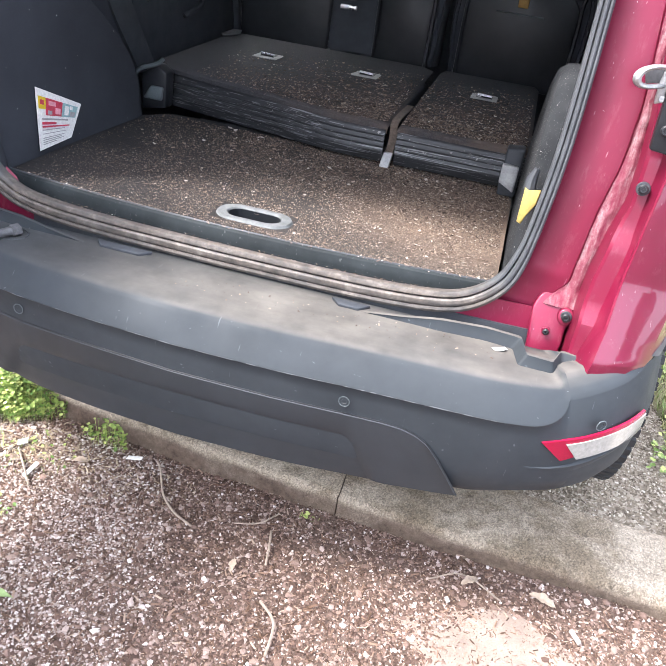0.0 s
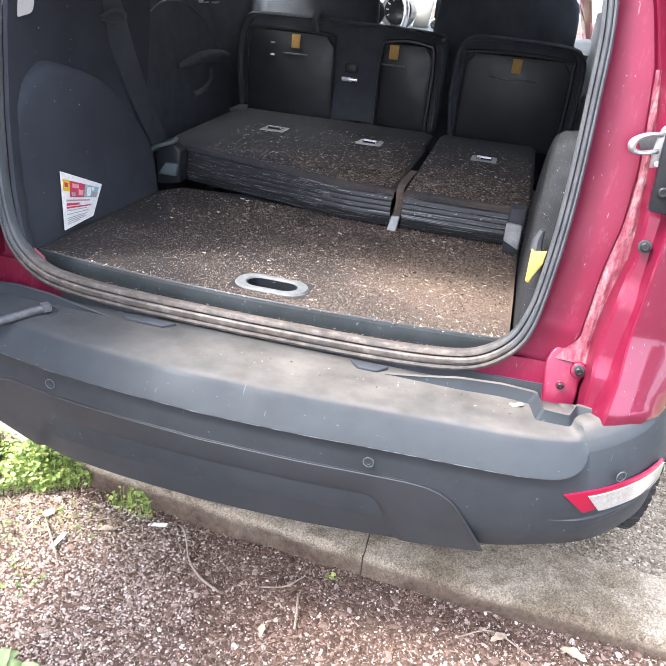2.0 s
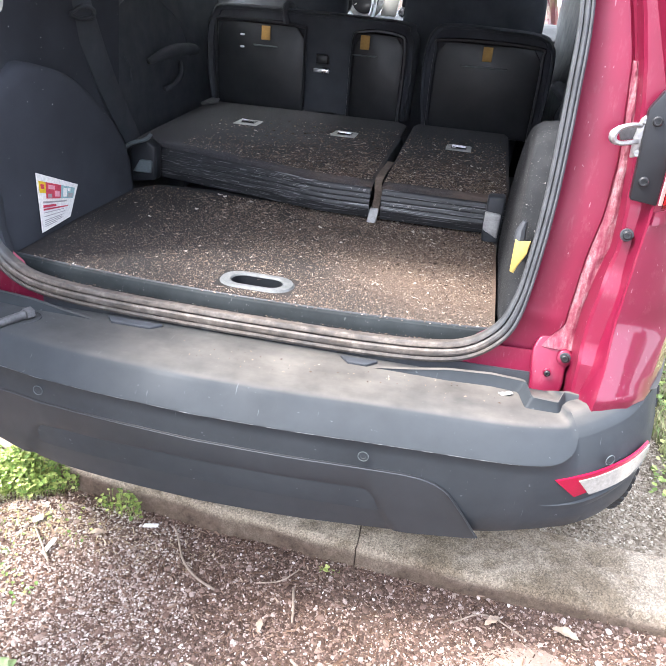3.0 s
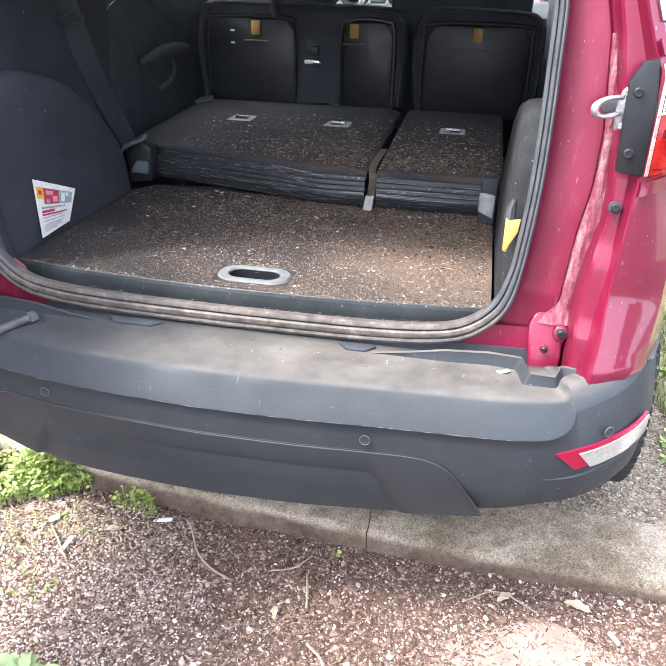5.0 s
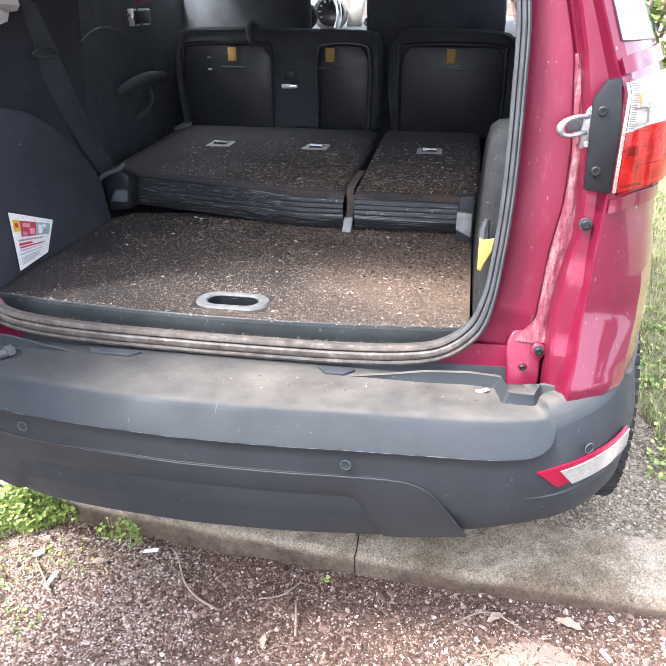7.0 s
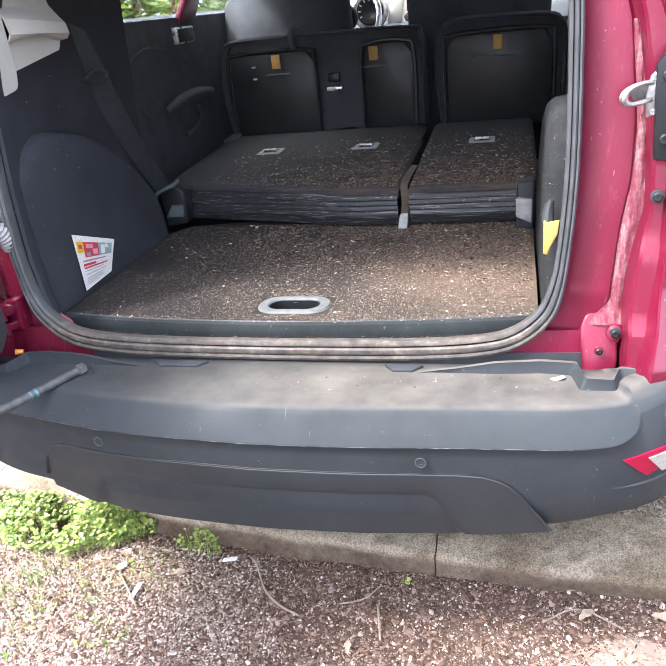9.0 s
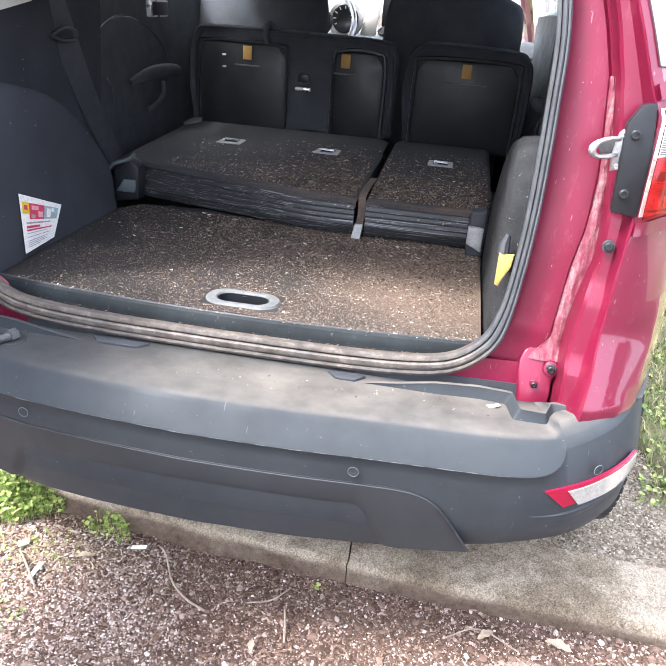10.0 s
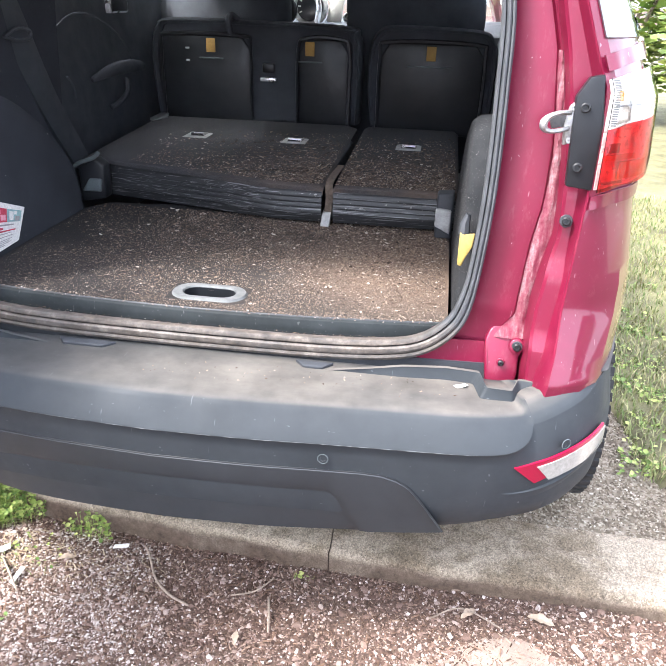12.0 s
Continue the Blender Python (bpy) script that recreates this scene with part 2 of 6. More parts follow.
SEATEDGE = Mat("scuffed_seat_edge", 0.5)
se = SEATEDGE.ramp(SEATEDGE.noise(9), [(0.3, (0.012, 0.0125, 0.014)), (0.7, (0.024, 0.025, 0.028))])
se = scratched(SEATEDGE, se, (0.30, 0.30, 0.31), 55, 0.60, (0.12, 1.0, 7.0), 0.45)
se = scratched(SEATEDGE, se, (0.34, 0.32, 0.30), 90, 0.69, (1.0, 1.0, 1.5), 0.5)
SEATEDGE.color(se)

SILLTRIM = Mat("scuffed_sill_trim", 0.72, 0.0, 0.25)
st = SILLTRIM.ramp(SILLTRIM.noise(12, 5), [(0.3, (0.011, 0.0135, 0.0145)), (0.7, (0.026, 0.031, 0.033))])
st = scratched(SILLTRIM, st, (0.16, 0.165, 0.16), 120, 0.68, (1.6, 1.0, 1.0), 0.3)
SILLTRIM.color(st).bump(SILLTRIM.noise(300, 3), 0.2, 0.001)

GRAVEL = Mat("brown_gravel_soil", 0.95, 0.0, 0.2)
g1 = GRAVEL.ramp(GRAVEL.noise(190, 5, 0.75), [(0.32, (0.028, 0.016, 0.012)), (0.52, (0.088, 0.055, 0.042)), (0.72, (0.22, 0.157, 0.13))])
g2 = GRAVEL.ramp(GRAVEL.noise(3.5, 5), [(0.35, (0.10, 0.065, 0.05)), (0.65, (0.20, 0.155, 0.13))])
GRAVEL.color(GRAVEL.mix(0.35, g1, g2)).bump(GRAVEL.noise(260, 4), 0.9, 0.008)

STONE = Mat("pebbles", 0.8, 0.0, 0.3)
sc = STONE.ramp(STONE.island(), [(0.0, (0.045, 0.025, 0.018)), (0.4, (0.125, 0.076, 0.058)), (0.75, (0.225, 0.155, 0.126)), (0.94, (0.38, 0.305, 0.27)), (1.0, (0.62, 0.56, 0.53))])
STONE.color(STONE.mix(0.5, sc, STONE.mix(1.0, sc, STONE.ramp(STONE.noise(500, 3), [(0.3, 0.55), (0.7, 1.3)]), "MULTIPLY")))

PALESTONE = Mat("pale_fragments", 0.85, 0.0, 0.3)
PALESTONE.color(PALESTONE.ramp(PALESTONE.island(), [(0.0, (0.20, 0.15, 0.125)), (0.5, (0.35, 0.295, 0.26)), (1.0, (0.62, 0.57, 0.53))]))
CHIPPING = Mat("grey_tan_chippings", 0.85, 0.0, 0.3)
CHIPPING.color(CHIPPING.ramp(CHIPPING.island(), [(0.0, (0.10, 0.077, 0.055)), (0.5, (0.25, 0.205, 0.155)), (0.9, (0.40, 0.345, 0.275)), (1.0, (0.55, 0.50, 0.42))]))
SAND = varied("pale_sand_patch", (0.22, 0.168, 0.138), 0.95, var=0.25, coarse=10, fine=300, bump=0.5, dist=0.003)
CONCRETE = Mat("worn_concrete", 0.9, 0.0, 0.25)
k1 = CONCRETE.ramp(CONCRETE.noise(6, 6), [(0.3, (0.275, 0.222, 0.165)), (0.7, (0.42, 0.352, 0.275))])
k2 = CONCRETE.mix(0.5, CONCRETE.ramp(CONCRETE.voro(330), [(0.1, 0.15), (0.5, 0.9), (0.9, 2.1)]), CONCRETE.ramp(CONCRETE.noise(45, 9, 0.9), [(0.34, 0.22), (0.48, 1.0), (0.66, 1.6)]))
k3 = CONCRETE.mix(0.9, k1, CONCRETE.mix(1.0, k1, k2, "MULTIPLY"))
k3 = CONCRETE.mix(1.0, k3, CONCRETE.ramp(CONCRETE.noise(5.5, 7, 0.7), [(0.38, (0.60, 0.57, 0.52)), (0.52, (1.0, 1.0, 1.0))]), "MULTIPLY")
kn = CONCRETE.t.nodes.new("ShaderNodeSeparateXYZ")
CONCRETE.link(CONCRETE.geo.outputs["Normal"], kn.inputs[0])
# upright face: earth stain, with the shade at its foot put into the brown
earth = CONCRETE.math("MULTIPLY", CONCRETE.span(kn.outputs[2], 0.75, 0.2), CONCRETE.ramp(CONCRETE.noise(11, 5), [(0.25, 0.6), (0.6, 1.0)]))
CONCRETE.color(CONCRETE.mix(earth, k3, CONCRETE.ramp(CONCRETE.noise(60, 6, 0.7), [(0.3, (0.045, 0.029, 0.02)), (0.7, (0.135, 0.095, 0.07))]))).bump(CONCRETE.noise(230, 5, 0.8), 0.9, 0.005)
PALECONC = varied("pale_concrete", (0.62, 0.60, 0.57), 0.9, var=0.12, coarse=3, fine=250, bump=0.4)
ROAD = Mat("chip_seal_road", 0.92, 0.0, 0.25)
r1 = ROAD.ramp(ROAD.voro(95), [(0.1, (0.09, 0.07, 0.05)), (0.5, (0.23, 0.19, 0.145)), (0.9, (0.44, 0.385, 0.31))])
ROAD.color(ROAD.mix(0.35, r1, ROAD.ramp(ROAD.noise(4, 4), [(0.3, (0.15, 0.118, 0.085)), (0.7, (0.29, 0.24, 0.18))]))).bump(ROAD.voro(95, "Distance"), 0.8, 0.006)
LEAF = Mat("weed_leaves", 0.55)
LEAF.color(LEAF.ramp(LEAF.island(), [(0.0, (0.08, 0.15, 0.03)), (0.6, (0.25, 0.34, 0.075)), (1.0, (0.50, 0.53, 0.19))]))
LEAF.b.inputs["Subsurface Weight"].default_value = 0.0
BROADLEAF = varied("broad_leaf", (0.24, 0.32, 0.13), 0.5, var=0.35, coarse=25, fine=260, bump=0.3)
GRASS = Mat("dry_grass", 0.7)
GRASS.color(GRASS.ramp(GRASS.island(), [(0.0, (0.10, 0.16, 0.04)), (0.5, (0.22, 0.25, 0.09)), (1.0, (0.42, 0.36, 0.2))]))
STRAW = Mat("straw", 0.8)
STRAW.color(STRAW.ramp(STRAW.island(), [(0.0, (0.16, 0.11, 0.07)), (0.6, (0.34, 0.26, 0.17)), (1.0, (0.5, 0.42, 0.3))]))
BARK = Mat("bark_litter", 0.9, 0.0, 0.2)
BARK.color(BARK.ramp(BARK.island(), [(0.0, (0.04, 0.023, 0.015)), (0.5, (0.13, 0.078, 0.053)), (0.85, (0.24, 0.16, 0.118)), (1.0, (0.40, 0.315, 0.245))]))
TURF = varied("turf_soil", (0.15, 0.14, 0.07), 0.95, var=0.45, coarse=6, fine=120, bump=0.6, dist=0.01)
STRAPMAT = varied("dusty_brown_strap", (0.10, 0.075, 0.058), 0.9, var=0.35, coarse=40)
DRYLEAF = varied("dry_leaf", (0.36, 0.28, 0.21), 0.8, var=0.3, coarse=60)
TWIG = varied("dry_twig", (0.27, 0.215, 0.17), 0.9, var=0.3, coarse=40)
TEAL = varied("teal_print_band", (0.09, 0.24, 0.29), 0.6, var=0.3, coarse=120)
PAPER = varied("white_paper", (0.8, 0.79, 0.77), 0.6, var=0.04)
INK_Y, INK_R, INK_T, INK_G, INK_P = (varied(n, c, 0.5, var=0.12, coarse=60) for n, c in (
    ("yellow_print", (0.7, 0.5, 0.03)), ("red_print", (0.55, 0.05, 0.09)), ("teal_print", (0.28, 0.45, 0.46)), ("grey_print", (0.35, 0.33, 0.34)), ("pink_print", (0.75, 0.35, 0.42))))
REDLENS = Mat("red_lamp_lens", 0.04)
REDLENS.color(REDLENS.ramp(REDLENS.noise(30, 3), [(0.3, (0.72, 0.018, 0.04)), (0.7, (0.90, 0.055, 0.06))]))
REDLENS.b.inputs["Transmission Weight"].default_value = 1.0
REFLECTOR = varied("lamp_reflector", (0.68, 0.66, 0.62), 0.3, 0.5, var=0.3, coarse=40, fine=300, bump=0.3)
CAPLENS = varied("dark_red_lens", (0.20, 0.012, 0.015), 0.12, var=0.2)
PALETRIM = varied("pale_grey_trim", (0.60, 0.59, 0.55), 0.6, var=0.06, coarse=9, fine=500, bump=0.15)
# glass of the unseen tailgate pane, dark so that it blocks light
TINTGLASS = Mat("tinted_tailgate_glass", 0.02)
TINTGLASS.color((0.06, 0.07, 0.07))
TINTGLASS.b.inputs["Transmission Weight"].default_value = 1.0
DARKGLASS = varied("tinted_glass", (0.012, 0.013, 0.014), 0.04, var=0.1, fine=20, bump=0.0, spec=0.9)
DARKGLASS.b.inputs["IOR"].default_value = 2.2
REFLEX = varied("red_reflex_lens", (0.31, 0.006, 0.035), 0.15, var=0.1, fine=1500, bump=0.2)
CLEARLENS = varied("white_reflex_lens", (0.40, 0.39, 0.36), 0.1, 0.2, var=0.15, coarse=16)
CLEARCOVER = Mat("clear_lamp_cover", 0.02)
CLEARCOVER.color((0.97, 0.96, 0.94))
CLEARCOVER.b.inputs["Transmission Weight"].default_value = 1.0
AMBER = varied("amber_bulb", (0.55, 0.22, 0.03), 0.2, var=0.2)
HUB = varied("dark_bolt_head", (0.028, 0.029, 0.031), 0.4, 0.5, var=0.4, coarse=90)
GLASS = Mat("car_glass", 0.02)
GLASS.color((0.85, 0.9, 0.88))
GLASS.b.inputs["Transmission Weight"].default_value = 1.0
GLASS.b.inputs["IOR"].default_value = 1.45


# ---- mesh helpers (plan units) ----
WHERE = {}


def part(name, bm, mat, parent=None, label="", smooth=38):
    """One mesh object from a bmesh, under a thing or a part."""
    bm.normal_update()
    for f in bm.faces:
        f.smooth = True
    lim = radians(smooth)
    for e in bm.edges:
        e.smooth = len(e.link_faces) == 2 and e.calc_face_angle(3.2) < lim
    for v in bm.verts:
        v.co *= U
    lo = Vector([min(v.co[k] for v in bm.verts) for k in range(3)])
    hi = Vector([max(v.co[k] for v in bm.verts) for k in range(3)])
    base = Vector(((lo.x + hi.x) / 2, (lo.y + hi.y) / 2, lo.z))
    for v in bm.verts:
        v.co -= base
    me = bpy.data.meshes.new(name)
    bm.to_mesh(me)
    bm.free()
    return place(name, me, mat, base, parent, label)


def place(name, me, mat, base, parent=None, label=""):
    me.materials.append(mat.m)
    ob = new(name, me)
    WHERE[ob.name] = base
    ob.location = base - (WHERE[parent.name] if parent else Vector())
    ob.parent = parent
    return tagged(ob, label) if label else ob


def thing(name, at, label, category, group="", kind=""):
    ob = new(name)
    ob.empty_display_size = 0.05
    ob.location = WHERE[ob.name] = Vector(at) * U
    return tagged(ob, label, category, group, kind)


def raw(name, verts, faces, mat, parent=None, label="", smooth=False):
    """One mesh object from plain arrays, for very many small pieces."""
    me = bpy.data.meshes.new(name)
    me.from_pydata((np.asarray(verts) * U).tolist(), [], faces)
    if smooth:
        me.polygons.foreach_set("use_smooth", [True] * len(me.polygons))
    return place(name, me, mat, Vector(), parent, label)


def spline(pts, n=8):
    """Catmull-Rom through points, n steps a span."""
    p = [Vector(q) for q in pts]
    p = [p[0] * 2 - p[1]] + p + [p[-1] * 2 - p[-2]]
    out = []
    for a, b, c, d in zip(p, p[1:], p[2:], p[3:]):
        for i in range(n):
            t = i / n
            out.append(0.5 * (2 * b + (c - a) * t + (2 * a - 5 * b + 4 * c - d) * t * t + (3 * b - a - 3 * c + d) * t ** 3))
    return out + [p[-2]]


def lerp(x, xs, ys):
    return float(np.interp(x, xs, ys))


def skin(bm, rows, closed=False, ring=False):
    """Quads between rows of points. closed: each row is a loop; ring: the last row joins the first."""
    vs = [[bm.verts.new(p) for p in r] for r in rows]
    pairs = list(zip(vs, vs[1:])) + ([(vs[-1], vs[0])] if ring else [])
    for a, b in pairs:
        n = len(a)
        for i in range(n if closed else n - 1):
            j = (i + 1) % n
            q = []
            for v in (a[i], a[j], b[j], b[i]):
                if v not in q:
                    q.append(v)
            if len(q) > 2:
                bm.faces.new(q)
    return vs


def sheet(rows, thick=0.0):
    bm = bmesh.new()
    skin(bm, rows)
    if thick:
        bm.normal_update()
        bmesh.ops.solidify(bm, geom=bm.faces[:], thickness=thick)
    bmesh.ops.recalc_face_normals(bm, faces=bm.faces[:])
    return bm


def tube(pts, r, n=8, bm=None, caps=True):
    """A round tube along points; r may be one radius a point."""
    bm = bm or bmesh.new()
    p = [Vector(q) for q in pts]
    rs = r if isinstance(r, (list, tuple)) else [r] * len(p)
    rows, up = [], None
    for i, q in enumerate(p):
        d = (p[min(i + 1, len(p) - 1)] - p[max(i - 1, 0)]).normalized()
        if up is None:
            up = d.orthogonal().normalized()
        up = (up - d * up.dot(d)).normalized()
        side = d.cross(up)
        rows.append([q + rs[i] * (math.cos(a) * up + math.sin(a) * side) for a in np.linspace(0, 2 * math.pi, n, endpoint=False)])
    vs = skin(bm, rows, closed=True)
    if caps:
        bm.faces.new(vs[0][::-1])
        bm.faces.new(vs[-1])
    return bm


def sweep(pts, profile, normals, ring=False, caps=True, widths=None):
    """A profile of (along normal, along side) swept along a path whose normals are given."""
    bm = bmesh.new()
    p, rows = [Vector(q) for q in pts], []
    for i, q in enumerate(p):
        a, b = (p[i - 1], p[(i + 1) % len(p)]) if ring else (p[max(i - 1, 0)], p[min(i + 1, len(p) - 1)])
        d = (b - a).normalized()
        n = Vector(normals[i])
        n = (n - d * n.dot(d)).normalized()
        s = d.cross(n)
        w = widths[i] if widths else 1.0
        rows.append([q + u * n + v * w * s for u, v in profile])
    vs = skin(bm, rows, closed=True, ring=ring)
    if caps and not ring:
        bm.faces.new(vs[0][::-1])
        bm.faces.new(vs[-1])
    bmesh.ops.recalc_face_normals(bm, faces=bm.faces[:])
    return bm


def box(x0, x1, y0, y1, z0, z1, bevel=0.004, seg=2, m=None, bm=None):
    bm = bm or bmesh.new()
    made = bmesh.ops.create_cube(bm, size=1)["verts"]
    for v in made:
        v.co = Vector(((x0 + x1) / 2 + v.co.x * (x1 - x0), (y0 + y1) / 2 + v.co.y * (y1 - y0), (z0 + z1) / 2 + v.co.z * (z1 - z0)))
    if bevel:
        es = list({e for v in made for e in v.link_edges})
        r = bmesh.ops.bevel(bm, geom=es, offset=bevel, segments=seg, affect="EDGES", profile=0.5)
        made = list(set(r["verts"]) | {v for v in made if v.is_valid})
    if m is not None:
        for v in made:
            v.co = m @ v.co
    return bm


def slab(outline, depth, bevel=0.004, seg=2):
    """A closed 3D outline (near one plane) thickened by the vector depth."""
    bm = bmesh.new()
    f = bm.faces.new([bm.verts.new(p) for p in outline])
    ext = bmesh.ops.extrude_face_region(bm, geom=[f])
    for v in ext["geom"]:
        if isinstance(v, bmesh.types.BMVert):
            v.co += Vector(depth)
    bmesh.ops.recalc_face_normals(bm, faces=bm.faces[:])
    if bevel:
        bmesh.ops.bevel(bm, geom=bm.edges[:], offset=bevel, segments=seg, affect="EDGES", profile=0.5)
    return bm


def stadium(cx, cy, hx, hy, n=10):
    """A long rounded loop in the plan."""
    out = []
    for s in (1, -1):
        for a in np.linspace(-math.pi / 2, math.pi / 2, n):
            out.append((cx + s * (hx - hy + hy * math.cos(a)), cy + s * hy * math.sin(a)))
    return out


def disc(at, normal, r, h, n=16, bevel=0.3):
    """A low round head at a place, facing along normal."""
    nv = Vector(normal).normalized()
    a = nv.orthogonal().normalized()
    b = nv.cross(a)
    bm, rows = bmesh.new(), []
    for rr, hh in ((r, 0), (r, h * (1 - bevel)), (r * (1 - bevel * h / r), h), (r * 0.55, h), (r * 0.5, h * 0.6), (0.001, h * 0.6)):
        rows.append([Vector(at) + hh * nv + rr * (math.cos(t) * a + math.sin(t) * b) for t in np.linspace(0, 2 * math.pi, n, endpoint=False)])
    skin(bm, rows, closed=True)
    bmesh.ops.recalc_face_normals(bm, faces=bm.faces[:])
    return bm


# ---- ground ----
def kerb_y(x):
    return 0.305 - 0.085 * x + 0.03 * x * x if abs(x) < 2 else 0.425 - 0.085 * x + 0.06 * (abs(x) - 2)


def ground_z(x, y):
    heap = 0.034 * lerp(x, [-0.5, 0.1, 0.6], [0.0, 0.4, 1.0]) * max(0.0, 1 - max(0.0, kerb_y(x) - y) / 0.16) ** 1.5   # earth banked against the kerb
    return heap + 0.012 * noise.noise(Vector((x * 2.1, y * 2.1, 0.3))) + 0.005 * noise.noise(Vector((x * 9, y * 9, 1.7)))


def build_ground():
    ax = sorted(set([-400, -60, -12, -5, -3] + list(np.linspace(-2, 2, 65)) + [3, 5, 12, 60, 400]))
    ay = sorted(set([-400, -60, -12, -5, -2.5] + list(np.linspace(-1.4, 0.6, 41)) + [1.2, 3, 12, 60, 400]))
    bm = sheet([[(x, y, ground_z(x, y) if abs(x) < 3 and -2.5 < y < 1 else -0.02) for x in ax] for y in ay])
    tagged(part("ground", bm, GRAVEL, smooth=80), "brown gravelly earth with pebbles and litter", "ground", kind="structure")
    # kerb: cast lengths with open joints, a rounded arris and an earth-stained face
    kerb = thing("kerb", (0.3, 0.4, 0), "worn grey concrete kerb, cracked, earth on its face", "kerb", kind="structure")
    for x0, x1 in ((-6, -3.0), (-2.996, -1.2), (-1.197, 0.3385), (0.3415, 2.2), (2.204, 5.0), (5.004, 9.0), (9.004, 20.0)):
        rows = []
        for x in np.linspace(x0, x1, 90):
            y, w = kerb_y(x), 0.004 * noise.noise(Vector((x * 7, 0, 0))) + 0.0035 * noise.noise(Vector((x * 45, 2, 0)))
            rows.append([(x - 0.004 * (x > 0.335) * (x < 0.35), y - 0.012 + 3 * w, -0.03), (x, y - 0.006 + w, 0.03 + w), (x, y + w, 0.058 + w), (x, y + 0.007 + 0.5 * w, 0.073 + w), (x, y + 0.02, 0.082), (x, y + 0.12, 0.083 + w), (x, y + 0.25, 0.081), (x, y + 0.257, 0.07), (x, y + 0.26, -0.1)])
        for r in (rows[0], rows[-1]):
            r[:] = [(x + 0.006 * noise.noise(Vector((3, y * 45, z * 45))), y, z) for x, y, z in r]
        bm = bmesh.new()
        vs = skin(bm, rows)
        bm.faces.new(vs[0])
        bm.faces.new(vs[-1][::-1])
        bmesh.ops.recalc_face_normals(bm, faces=bm.faces[:])
        part("kerb_length", bm, CONCRETE, kerb)
    xs = [-60, -20, -6] + list(np.linspace(-3, 3, 25)) + [6, 20, 60]
    bm = sheet([[(x, (kerb_y(max(-5, min(20, x))) + 0.235) if k == 0 else y, 0.077 + 0.004 * noise.noise(Vector((x, y, 0)))) for x in xs]
                for k, y in enumerate((0, 0.9, 1.4, 2.0, 3.0, 5.0, 20.0, 60.0))])
    tagged(part("road", bm, ROAD, smooth=80), "rough grey-brown chip-seal road surface", "road", kind="structure")
    bm = slab([(-30, 0.62, 0.05), (-0.78, 0.62, 0.05), (-0.74, 0.9, 0.05), (-0.74, 14, 0.05), (-30, 14, 0.05)], (0, 0, 0.035), 0.004)
    tagged(part("pavement", bm, PALECONC), "pale bright concrete apron beside the car", "pavement", kind="structure")


build_ground()

# ---- the car ----
car = thing("car", (0, 1.9, 0.08), "crimson compact car with its tailgate open, dusty", "car")

PLAN_X = [0, 0.2, 0.36, 0.5, 0.63, 0.70, 0.76, 0.83, 0.90, 0.95, 0.985, 1.01, 1.03]
PLAN_Y = [-0.028, -0.023, -0.012, -0.004, 0.004, 0.016, 0.034, 0.066, 0.125, 0.205, 0.32, 0.45, 0.62]


def plan_line(n=6):
    half = spline([(x, y, 0) for x, y in zip(PLAN_X, PLAN_Y)], n)
    return [Vector((-v.x, v.y + lerp(v.x, [0.36, 0.5, 0.6, 0.8, 1.0], [0, 0.016, 0.027, 0.032, 0.03]), 0)) for v in half[:0:-1]] + half


def inward(line, i):
    d = (line[min(i + 1, len(line) - 1)] - line[max(i - 1, 0)]).normalized()
    return Vector((-d.y, d.x, 0))


def bumper_bottom(ax, left=False):
    return (lerp(ax, [0.40, 0.47, 0.57, 0.7], [0, 0.006, 0.024, 0.03]) if left else 0.0) + sum(lerp(ax + k, [0, 0.3, 0.5, 0.63, 0.75, 0.85, 0.95, 1.0], [0.385, 0.39, 0.402, 0.413, 0.43, 0.455, 0.475, 0.49]) for k in (-0.06, -0.03, 0, 0.03, 0.06)) / 5


def left_lift(x):
    return 0.018 * max(0.0, -x) if x > -0.7 else 0.0126


def fillet(pts, r=0.007, n=4):
    """Straight runs with small rounded corners; every corner gives as many points."""
    p = [Vector(q) for q in pts]
    out = [p[0]]
    for a, b, c in zip(p, p[1:], p[2:]):
        u, v = (a - b), (c - b)
        u, v = b + u * min(0.4, r / u.length), b + v * min(0.4, r / v.length)
        out += [u.lerp(b, t).lerp(b.lerp(v, t), t) for t in np.linspace(0, 1, n)]
    return out + [p[-1]]


